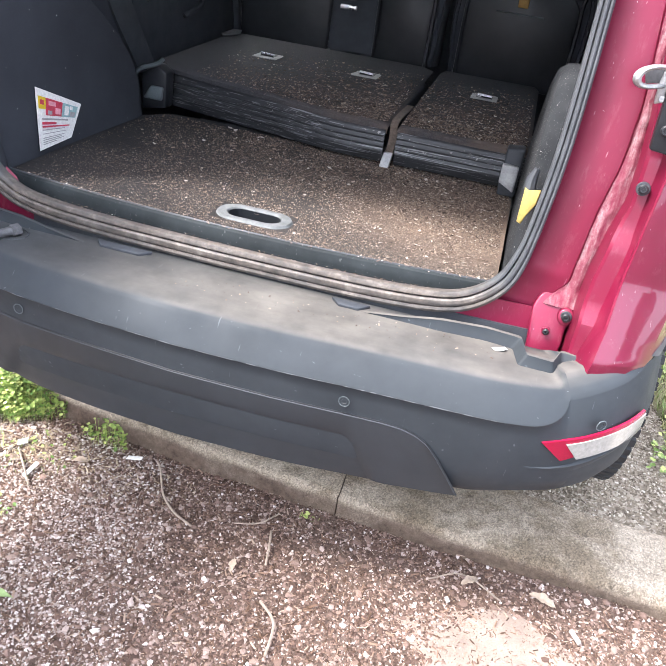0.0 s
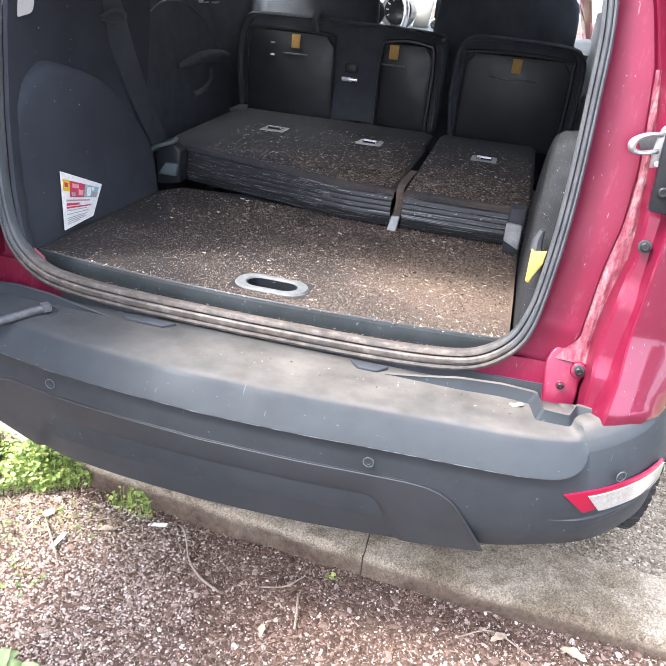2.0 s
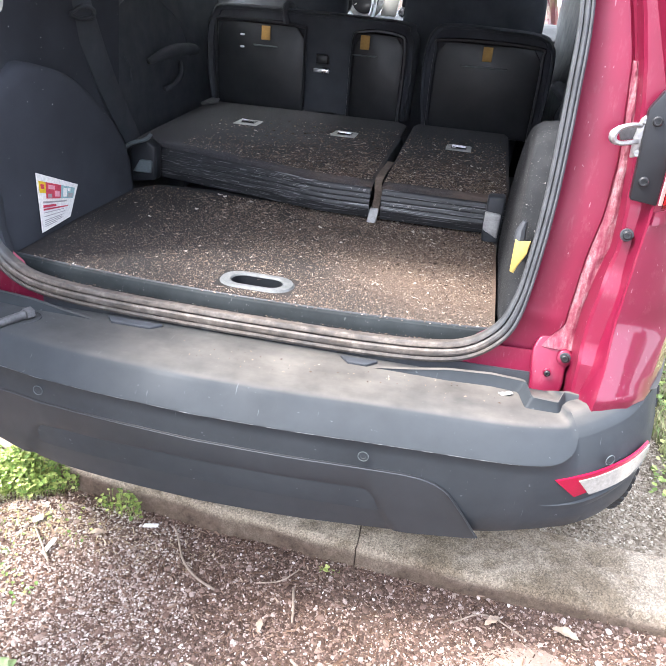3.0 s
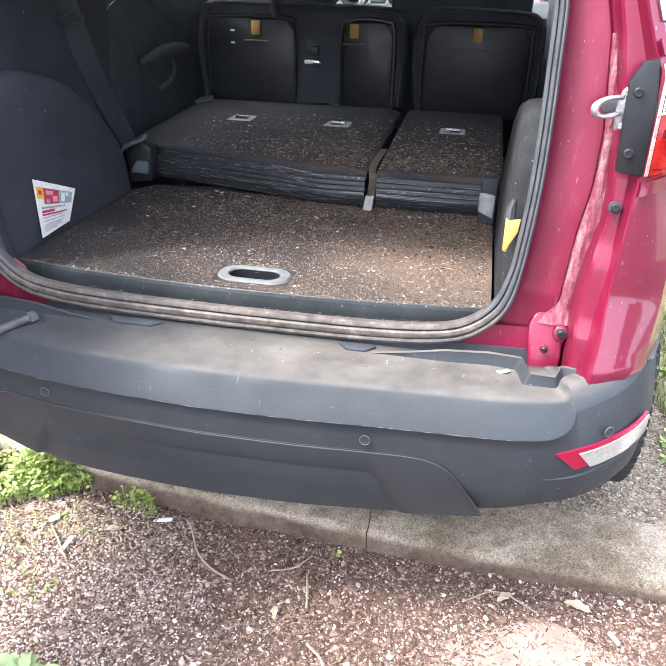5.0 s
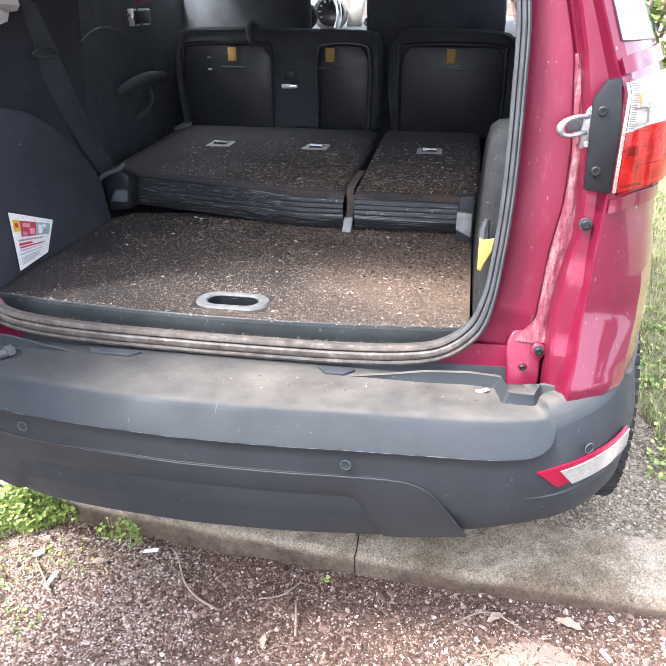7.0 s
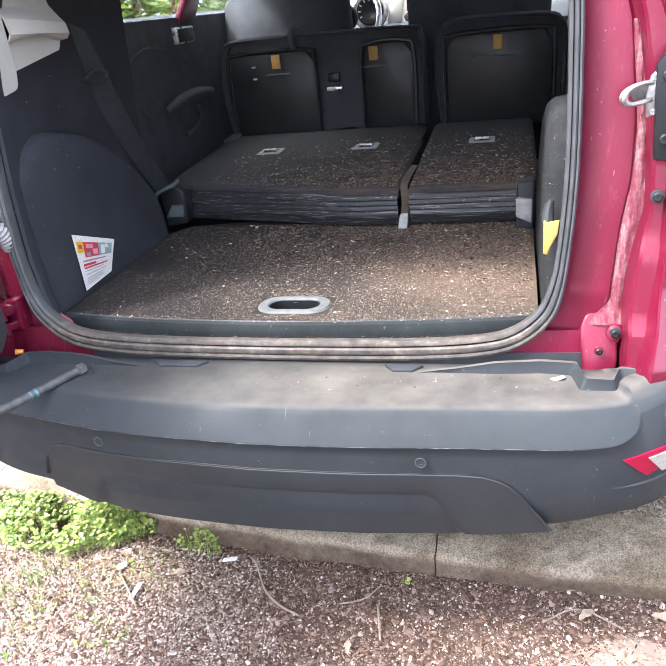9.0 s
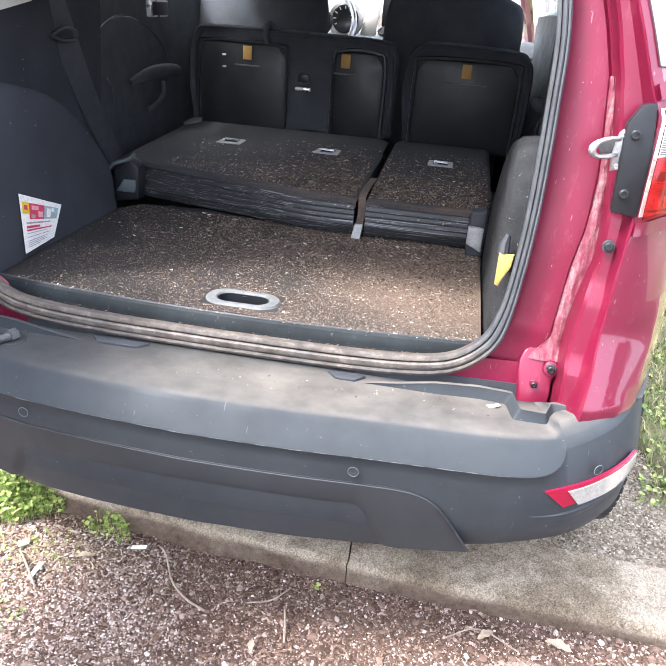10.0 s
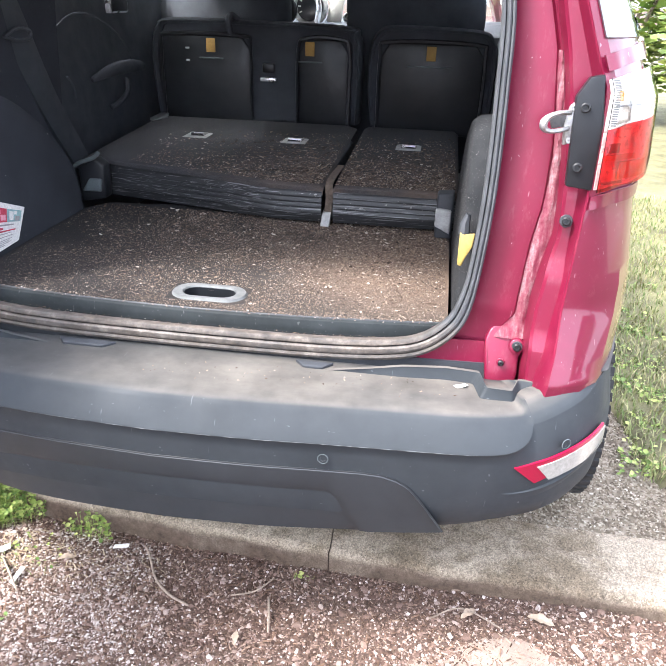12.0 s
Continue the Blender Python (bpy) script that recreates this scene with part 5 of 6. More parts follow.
        for a, b in sub:
            pan = [(a + 0.05, 2.018, 0.90), (a + 0.05, 2.018, 1.22), (a + 0.09, 2.018, 1.275), (b - 0.09, 2.018, 1.275), (b - 0.05, 2.018, 1.22), (b - 0.05, 2.018, 0.90)]
            p = part("cushion_base", slab(pan, (0, 0.02, 0), 0.01, 3), BLACK, cush, "glossy black cushion base")
            rim = spline([(q[0], 2.014, q[2]) for q in pan], 5)
            part("base_rim", tube(rim, 0.008, 6), BLACK, p)
            tx = {True: -0.488, False: -0.048}[a < -0.3] if name == "wide" else 0.47
            part("label_tag", box(tx - 0.02, tx + 0.02, 2.008, 2.014, 1.205, 1.262, 0.002), TAG, p, "ochre paper label")
            part("slot", box(tx - 0.055 if name == "wide" else tx - 0.1, tx + 0.055 if name == "wide" else tx + 0.09, 2.009, 2.016, 1.178, 1.184, 0.002), GREYTRIM, p)
            if a < -0.3:
                for z in (1.215, 1.165):
                    part("rivet", box(-0.605, -0.585, 2.008, 2.014, z, z + 0.008, 0.003), SILVER, p)
        if name == "wide":
            part("buckle_plate", box(-0.265, -0.195, 1.995, 2.014, 1.095, 1.112, 0.004), SILVER, cush)
            part("buckle", box(-0.255, -0.20, 1.99, 2.014, 1.13, 1.17, 0.008), BLACK, cush)
            part("strap", tube(spline([(-0.39, 1.99, 1.28), (-0.40, 1.985, 1.33), (-0.395, 2.02, 1.355), (-0.37, 2.04, 1.34)], 5), 0.014, 8), FABRIC, cush)
    part("seat_hinge", slab([(0.17, 1.03, 0.745), (0.2, 1.03, 0.745), (0.205, 1.06, 0.80), (0.175, 1.06, 0.80)], (0, 0.03, 0.0), 0.004), BEIGE, car, "worn grey hinge cover")
    part("hinge_flap", sheet([spline([(x, 1.07, 0.80), (x + 0.006, 1.06, 0.85), (x + 0.003, 1.08, 0.893), (x + 0.008, 1.30, 0.90)], 5) for x in (0.180, 0.192, 0.204)], 0.004), STRAPMAT, car)


build_rear_seats()


def build_front():
    for x in (-0.52, 0.38):
        seat = thing("front_seat", (x, 2.6, 0.66), "black fabric front seat seen from behind", "seat", "front seats")
        outline = spline([(x - 0.31, 0, 0.7), (x - 0.32, 0, 1.1), (x - 0.31, 0, 1.42), (x - 0.25, 0, 1.52), (x, 0, 1.55), (x + 0.25, 0, 1.52), (x + 0.31, 0, 1.42), (x + 0.30, 0, 1.1), (x + 0.28, 0, 0.7)], 4)
        rows = [[(x + (p.x - x) * k, 2.30 + dy, 1.1 + (p.z - 1.1) * k) for p in outline] for k, dy in ((0.94, 0.16), (1.0, 0.10), (1.0, 0.05), (0.95, 0.015), (0.6, 0.0), (0.0, 0.0))]
        part("backrest", sheet(rows), FABRIC, seat, smooth=60)
        part("headrest", box(x - 0.15, x + 0.15, 2.32, 2.44, 1.56, 1.74, 0.045, 4), FABRIC, seat)
        part("cushion", box(x - 0.28, x + 0.28, 2.35, 2.95, 0.66, 0.85, 0.05, 3), FABRIC, seat)
    dash = part("dashboard", sheet([[(x, y, z) for x in np.linspace(-0.84, 0.84, 9)] for y, z in ((3.15, 0.8), (3.08, 1.1), (3.06, 1.26), (3.12, 1.31), (3.5, 1.33), (3.75, 1.30))], 0.01), DARK, car, "black dashboard")
    g = part("instrument_panel", disc((-0.235, 3.04, 1.38), (0, -1, 0.25), 0.10, 0.02, 28), DULLSTEEL, dash, "round instrument dial")
    part("dial_face", disc((-0.235, 3.02, 1.385), (0, -1, 0.25), 0.075, 0.006, 28), BLACK, g)
    for k in range(9):
        t = radians(-30 + 30 * k)
        part("dial_mark", box(-0.0025, 0.0025, -0.002, 0.002, 0.05, 0.065, 0, m=Matrix.Translation((-0.235, 3.008, 1.386)) @ Matrix.Rotation(t - radians(90), 4, "Y")), PAPER, g)
    ring = [(-0.36 + 0.19 * math.cos(t), 2.93 + 0.06 * math.sin(t), 1.36 + 0.18 * math.sin(t)) for t in np.linspace(0, 2 * math.pi, 40)]
    w = part("steering_wheel", tube(ring, 0.016, 8, caps=False), SILVER, car, "steering wheel")
    part("wheel_hub", disc((-0.36, 2.95, 1.36), (0, -1, 0.3), 0.07, 0.03, 20), BLACK, w)
    part("vent_trim", slab([(-0.15, 3.03, 1.31), (-0.06, 3.03, 1.31), (-0.04, 3.03, 1.47), (-0.11, 3.03, 1.47)], (0, 0.03, 0), 0.01), WHITECLOTH, dash, "pale centre trim")
    part("radio_screen", box(-0.03, 0.2, 3.0, 3.03, 1.36, 1.5, 0.01), BLACK, dash)
    part("radio_knob", disc((-0.02, 3.03, 1.335), (0, -1, 0.2), 0.028, 0.03, 20), CHROME, dash)


build_front()


# ---- open tailgate, its stay and cable hose ----
def build_tailgate():
    d = Vector((-0.12, -0.99, 0)).normalized()
    n = Vector((d.y, -d.x, 0))
    o = Vector((-0.70, 0.165, 0))
    def P(a, b, z):
        q = o + d * a + n * b
        return (q.x, q.y, z)
    gate = part("tailgate", slab([P(0, 0, 0.74), P(1.25, 0, 0.74), P(1.3, 0, 0.9), P(1.3, 0, 1.22), P(0, 0, 1.22)], n * 0.12, 0.02, 3), PAINT, car, "open crimson tailgate")
    for a0, a1, b0, b1 in ((0.0, 0.1, 0.1, 0.16), (1.2, 1.3, 1.14, 1.2)):
        part("window_frame", slab([P(a0, 0.02, 1.21), P(a1, 0.02, 1.21), P(b1, 0.02, 1.68), P(b0, 0.02, 1.68)], n * 0.06, 0.01, 2), PAINT, gate)
    part("window_frame", slab([P(0.1, 0.02, 1.62), P(1.2, 0.02, 1.62), P(1.18, 0.02, 1.68), P(0.12, 0.02, 1.68)], n * 0.06, 0.01, 2), PAINT, gate)
    # out-of-view pane, tinted to cast shade over the left of the bumper
    part("rear_window", slab([P(0.09, 0.045, 1.215), P(1.21, 0.045, 1.215), P(1.15, 0.045, 1.625), P(0.15, 0.045, 1.625)], n * 0.005, 0), TINTGLASS, gate, "unseen rear window glass, darkened to shade the bumper's left")
    part("tailgate_lining", slab([P(-0.005, -0.045, 0.80), P(0.03, -0.045, 0.76), P(1.2, -0.045, 0.76), P(1.2, -0.045, 1.2), P(-0.005, -0.045, 1.2)], n * 0.045, 0.01, 3), DARK, gate, "black tailgate lining")
    rod = part("door_stay", tube([(-0.470, 0.137, 0.711), (-0.521, 0.008, 0.7125), (-0.536, -0.03, 0.7135), (-0.66, -0.36, 0.740), (-0.80, -0.74, 0.78)], 0.0105, 12), DULLRUB, car, "grey tailgate stay rod resting on the bumper")
    along = Vector((0.37, 0.93, 0)).normalized()
    part("stay_nut", tube([Vector((-0.473, 0.129, 0.711)) + along * k for k in (0.0, 0.002, 0.021, 0.023)], [0.010, 0.0145, 0.0145, 0.011], 6), DULLRUB, rod, "hexagonal rod end")
    for a, w in ((0.0, 0.007), (0.012, 0.003)):
        c = Vector((-0.516, 0.02, 0.7124)) - along * a
        part("rod_band", tube([c, c + along * w], 0.0109, 12, caps=False), TEAL, rod, "teal printed band")
    part("stay_ring", tube([(-0.478 + 0.036 * math.cos(t), 0.139 + 0.034 * math.sin(t), 0.7005) for t in np.linspace(0, 2 * math.pi, 30)], 0.0013, 5, caps=False), DARK, rod)
    # ribbed hose between gate and body, with its flange
    path = spline([(-0.735, 0.222, 1.047), (-0.712, 0.228, 1.058), (-0.692, 0.245, 1.045), (-0.680, 0.268, 1.010), (-0.676, 0.285, 0.975)], 9)
    hose = part("cable_hose", tube(path, [0.020 + 0.0045 * (i % 2) for i in range(len(path))], 14), HOSE, car, "grey corrugated cable hose")
    part("hose_flange", tube([(-0.745, 0.219, 1.045), (-0.735, 0.222, 1.046), (-0.732, 0.223, 1.047)], [0.036, 0.036, 0.028], 16), HOSE, hose)
    # hinge: two leaves on a knuckle
    hinge = part("gate_hinge", box(-0.712, -0.676, 0.235, 0.285, 0.766, 0.850, 0.007), PAINT, car, "crimson tailgate hinge with two leaves")
    for z0, z1 in ((0.776, 0.796), (0.814, 0.840)):
        part("hinge_leaf", slab([(-0.75, 0.165, z0), (-0.705, 0.18, z0), (-0.685, 0.24, z0), (-0.70, 0.28, z0), (-0.75, 0.27, z0)], (0, 0, z1 - z0), 0.005, 3), PAINT, hinge)
        part("hinge_pin", tube([(-0.698, 0.205, z0 - 0.006), (-0.698, 0.205, z1 + 0.006)], 0.008, 10), PAINT, hinge)
    # pressed ribs of the body beside the hinge
    for x, y, w in ((-0.712, 0.262, 0.006), (-0.735, 0.240, 0.008)):
        part("pressed_rib", tube(spline([(x, y, 0.86), (x - 0.004, y + 0.004, 0.98), (x + 0.002, y + 0.022, 1.10), (x - 0.003, y + 0.04, 1.25), (x + 0.004, y + 0.06, 1.42)], 8), w, 8), PAINT, car)
    part("bump_stop", tube([(-0.672, 0.205, 0.722), (-0.690, 0.198, 0.724)], [0.006, 0.008], 8), AMBER, car, "amber plastic stop")


build_tailgate()


# ---- loose things in the boot ----
def build_loose():
    X = -0.652
    c = [(X, 0.494, 0.937), (X + 0.002, 0.688, 0.860), (X + 0.004, 0.630, 0.778), (X + 0.004, 0.489, 0.772)]
    leaflet = part("leaflet", slab(c, (0.002, 0, 0), 0), PAPER)
    tagged(leaflet, "white printed leaflet tucked against the side lining", "leaflet")

    def on(u0, u1, v0, v1, mat, name, off=0.004):
        a = [Vector(p) for p in c]
        q = [a[0].lerp(a[1], u).lerp(a[3].lerp(a[2], u), v) + Vector((off, 0, 0)) for u, v in ((u0, v0), (u1, v0), (u1, v1), (u0, v1))]
        part(name, slab(q, (0.0008, 0, 0), 0), mat, leaflet)
    on(0.02, 0.18, 0.12, 0.32, INK_Y, "yellow_block")
    on(0.18, 0.56, 0.12, 0.42, INK_R, "red_block")
    on(0.56, 0.92, 0.12, 0.42, INK_T, "teal_block")
    for k, (w, h) in enumerate(((0.66, 0.032), (0.36, 0.045), (0.72, 0.030), (0.6, 0.012), (0.65, 0.012))):
        v = 0.47 + 0.065 * k
        on(0.08, 0.08 + w, v, v + h, INK_R if k in (1, 2) else INK_G, "text_bar")
    for u0, u1, v0, v1, mat, name in ((0.05, 0.13, 0.17, 0.25, INK_R, "emblem"), (0.24, 0.40, 0.16, 0.24, INK_P, "photo_patch"), (0.40, 0.52, 0.26, 0.38, INK_P, "photo_patch"), (0.22, 0.32, 0.33, 0.40, INK_G, "photo_patch"), (0.62, 0.72, 0.17, 0.38, PAPER, "photo_patch"), (0.76, 0.88, 0.28, 0.40, INK_G, "photo_patch"), (0.74, 0.80, 0.15, 0.24, PAPER, "photo_patch")):
        on(u0, u1, v0, v1, mat, name, 0.0052)
    for k in range(4):
        v = 0.80 + 0.035 * k
        on(0.08, 0.08 + (0.62, 0.55, 0.60, 0.40)[k], v, v + 0.012, INK_G, "text_bar")
    # yellow tab hung in the side pocket
    tab = part("yellow_tab", slab([(0.596, 0.345, 0.984), (0.606, 0.342, 0.980), (0.628, 0.335, 0.986), (0.625, 0.335, 0.955), (0.612, 0.342, 0.925), (0.606, 0.345, 0.905), (0.597, 0.348, 0.908)], (0.002, 0.006, 0), 0.002), YELLOW)
    tagged(tab, "yellow plastic tab hanging on the boot lining", "tab")
    part("tab_clip", tube([(0.606, 0.355, 0.978), (0.606, 0.36, 1.0), (0.611, 0.36, 1.022)], [0.013, 0.011, 0.006], 8), DARK, tab)


build_loose()


def build_debris():
    scrap = part("paper_scrap", sheet([[(0.628 + u * 0.013 + 0.004 * v, 0.172 + v * 0.007, 0.7005 + 0.003 * math.sin(3 * u + v)) for u in (-1, -0.4, 0.3, 0.9)] for v in (-1, -0.2, 0.8)], 0.001), WHITECLOTH)
    tagged(scrap, "crumpled white paper scrap on the bumper top", "paper scrap")
    verts, faces = [], []
    for k in range(700):
        if k < 440:                                    # along the sill and the seal
            x = RNG.uniform(-0.6, 0.56)
            c = np.array([x, 0.292 + 0.12 * x * x + RNG.normal(0.006, 0.006), 0.7695])
        elif k < 600:                                  # in the hollow behind the seal
            x = RNG.uniform(-0.5, 0.5)
            c = np.array([x, 0.262 + 0.11 * x * x, 0.738 + RNG.uniform(0, 0.006)])
        else:                                          # on the bumper top
            c = np.array([RNG.uniform(-0.1, 0.62), RNG.uniform(0.09, 0.18), 0.6985])
        a, l = RNG.uniform(0, 6.28), RNG.choice([0.0012, 0.002, 0.0035], p=[0.5, 0.38, 0.12])
        u, v, n = np.array([math.cos(a), math.sin(a), 0.2]) * l, np.array([-math.sin(a), math.cos(a), 0]) * l * 0.45, len(verts)
        verts.extend([c - u - v, c + u - v, c + u + v, c - u + v, c + np.array([0, 0, l * 0.5])])
        faces.extend([(n, n + 1, n + 4), (n + 1, n + 2, n + 4), (n + 2, n + 3, n + 4), (n + 3, n, n + 4)])
    tagged(raw("sill_debris", verts, faces, CHIPS), "dry crumbs and chips along the boot sill", "litter", kind="stuff")


build_debris()


# ---- gravel, litter and plants outside ----
def build_gravel():
    ico = bmesh.new()
    bmesh.ops.create_icosphere(ico, subdivisions=1, radius=1)
    bv = np.array([v.co[:] for v in ico.verts])
    bf = np.array([[v.index for v in f.verts] for f in ico.faces])
    ico.free()

    def scatter(count, region, sizes, probs, name, label, keep, mat=STONE):
        vs, fs, k = [], [], 0
        while k < count:
            x, y = RNG.uniform(*region[0]), RNG.uniform(*region[1])
            z = keep(x, y)
            if z is None:
                continue
            r = RNG.choice(sizes, p=probs) * RNG.uniform(0.75, 1.3)
            s = r * np.array([RNG.uniform(0.8, 1.35), RNG.uniform(0.7, 1.1), RNG.uniform(0.45, 0.75)])
            a = RNG.uniform(0, 6.28)
            p = bv * (1 + RNG.normal(0, 0.24, (len(bv), 1))) * s
            p = np.stack([p[:, 0] * math.cos(a) - p[:, 1] * math.sin(a), p[:, 0] * math.sin(a) + p[:, 1] * math.cos(a), p[:, 2]], 1)
            vs.append(p + (x, y, z + s[2] * 0.35))
            fs.append(bf + k * len(bv))
            k += 1
        ob = raw(name, np.concatenate(vs), np.concatenate(fs).tolist(), mat)
        tagged(ob, label, "gravel", kind="stuff")

    def on_earth(x, y):
        if y > kerb_y(x) - 0.006:
            return None
        if RNG.uniform() > 0.55 + 0.6 * noise.noise(Vector((x * 3, y * 3, 5))) + 0.3:
            return None
        return ground_z(x, y)
    scatter(80000, ((-1.05, 1.25), (-0.52, 0.42)), [0.0020, 0.0030, 0.0043, 0.0075], [0.40, 0.43, 0.155, 0.015], "gravel", "mixed brown, pink and white pebbles", on_earth)

    # paler stones at left, numerous so as to brighten gravel in the tailgate's shadow
    def on_left_side(x, y):
        if x + 0.35 * y > -0.05 + 0.25 * noise.noise(Vector((x * 4, y * 4, 8))) or RNG.uniform() < 0.7 * float(np.clip((x + 0.55) / 0.5, 0, 1)):
            return None
        return on_earth(x, y)
    scatter(34000, ((-1.05, 0.3), (-0.52, 0.30)), [0.0018, 0.0028, 0.004], [0.4, 0.45, 0.15], "pale_gravel", "pale stone fragments that brighten the left of the gravel", on_left_side, PALESTONE)

    def on_road(x, y):
        return 0.078 if y > kerb_y(x) + 0.235 + 0.02 * noise.noise(Vector((x * 9, 0, 0))) and not (x < -0.74 and y > 0.6) else None
    scatter(16000, ((0.82, 1.7), (0.45, 1.3)), [0.0022, 0.0032, 0.0045], [0.45, 0.47, 0.08], "road_chippings", "loose grey-brown chippings on the road", on_road, CHIPPING)


build_gravel()


def build_mulch():
    n = 42000
    x, y = RNG.uniform(-1.4, 1.45, n), RNG.uniform(-0.7, 0.36, n)
    ok = np.array([b < kerb_y(a) - 0.004 for a, b in zip(x, y)])
    x, y = x[ok], y[ok]
    z = np.array([ground_z(a, b) for a, b in zip(x, y)]) + RNG.uniform(0.002, 0.007, len(x))
    a, l = RNG.uniform(0, 6.28, len(x)), RNG.choice([0.0025, 0.004, 0.006, 0.011], len(x), p=[0.42, 0.38, 0.17, 0.03])
    w, tip = l * RNG.uniform(0.12, 0.35, len(x)), RNG.normal(0, 0.25, len(x)) * l
    u, v = np.stack([np.cos(a), np.sin(a), tip / l], 1) * l[:, None], np.stack([-np.sin(a), np.cos(a), 0 * a], 1) * w[:, None]
    c, h = np.stack([x, y, z], 1), np.stack([0 * w, 0 * w, w * 0.7], 1)
    verts = np.stack([c - u - v, c + u - v * 0.6, c + u + v, c - u + v * 0.7, c + h], 1).reshape(-1, 3)
    k = np.arange(len(x))[:, None, None] * 5
    faces = (np.array([[0, 1, 4], [1, 2, 4], [2, 3, 4], [3, 0, 4]])[None] + k).reshape(-1, 3).tolist()
    tagged(raw("bark_litter", verts, faces, BARK), "brown bark and twig litter among the pebbles", "litter", kind="stuff")


build_mulch()


def leaves(name, spots, mat, label, category, kind="", size=(0.008, 0.016), stem=True):
    """A low plant: round leaves on thin stems, each with its own tilt."""
    verts, faces = [], []
    for x, y, z0, h in spots:
        a, tilt, s = RNG.uniform(0, 6.28), RNG.uniform(0.1, 0.8), RNG.uniform(*size)
        n = len(verts)
        top = np.array([x, y, z0 + h])
        u = np.array([math.cos(a), math.sin(a), math.sin(tilt) * RNG.choice([-0.6, 0.6])])
        v = np.array([-math.sin(a), math.cos(a), RNG.uniform(-0.4, 0.4)])
        for k in range(6):
            t = k / 6 * 2 * math.pi
            verts.append(top + s * (math.cos(t) * u + 0.8 * math.sin(t) * v) + np.array([0, 0, s * 0.18 * (k % 2)]))
        verts.append(top - np.array([0, 0, s * 0.12]))
        faces.extend([(n + k, n + (k + 1) % 6, n + 6) for k in range(6)])
        if stem:
            n = len(verts)
            verts.extend([top, top + np.array([0.0012, 0, 0]), np.array([x + 0.01 * math.cos(a), y + 0.01 * math.sin(a), z0])])
            faces.append((n, n + 1, n + 2))
    return tagged(raw(name, verts, faces, mat), label, category, kind=kind)


def clump(cx, cy, rx, ry, h, n, z0=0.0):
    out = []
    for _ in range(n):
        a, r = RNG.uniform(0, 6.28), math.sqrt(RNG.uniform())
        k = 1 + 0.35 * math.sin(3 * a + cx * 7) + 0.2 * math.sin(5 * a)
        out.append((cx + rx * r * k * math.cos(a), cy + ry * r * k * math.sin(a), z0, h * (1 - 0.6 * r) * RNG.uniform(0.35, 1.0)))
    return out


def blades(name, spots, mat, label, category, kind="stuff", rise=1.0):
    verts, faces = [], []
    for x, y, z0, h in spots:
        a, b, n = RNG.uniform(0, 6.28), RNG.uniform(0.2, 1.0), len(verts)
        d = np.array([math.cos(a), math.sin(a), 0])
        w = np.array([-d[1], d[0], 0]) * h * 0.05
        p = np.array([x, y, z0])
        m, t = p + d * h * b * 0.4 + np.array([0, 0, h * 0.6 * rise]), p + d * h * b + np.array([0, 0, h * 0.85 * rise])
        verts.extend([p - w, p + w, m + w * 0.8, m - w * 0.8, t])
        faces.extend([(n, n + 1, n + 2, n + 3), (n + 3, n + 2, n + 4)])
    return tagged(raw(name, verts, faces, mat), label, category, kind=kind)


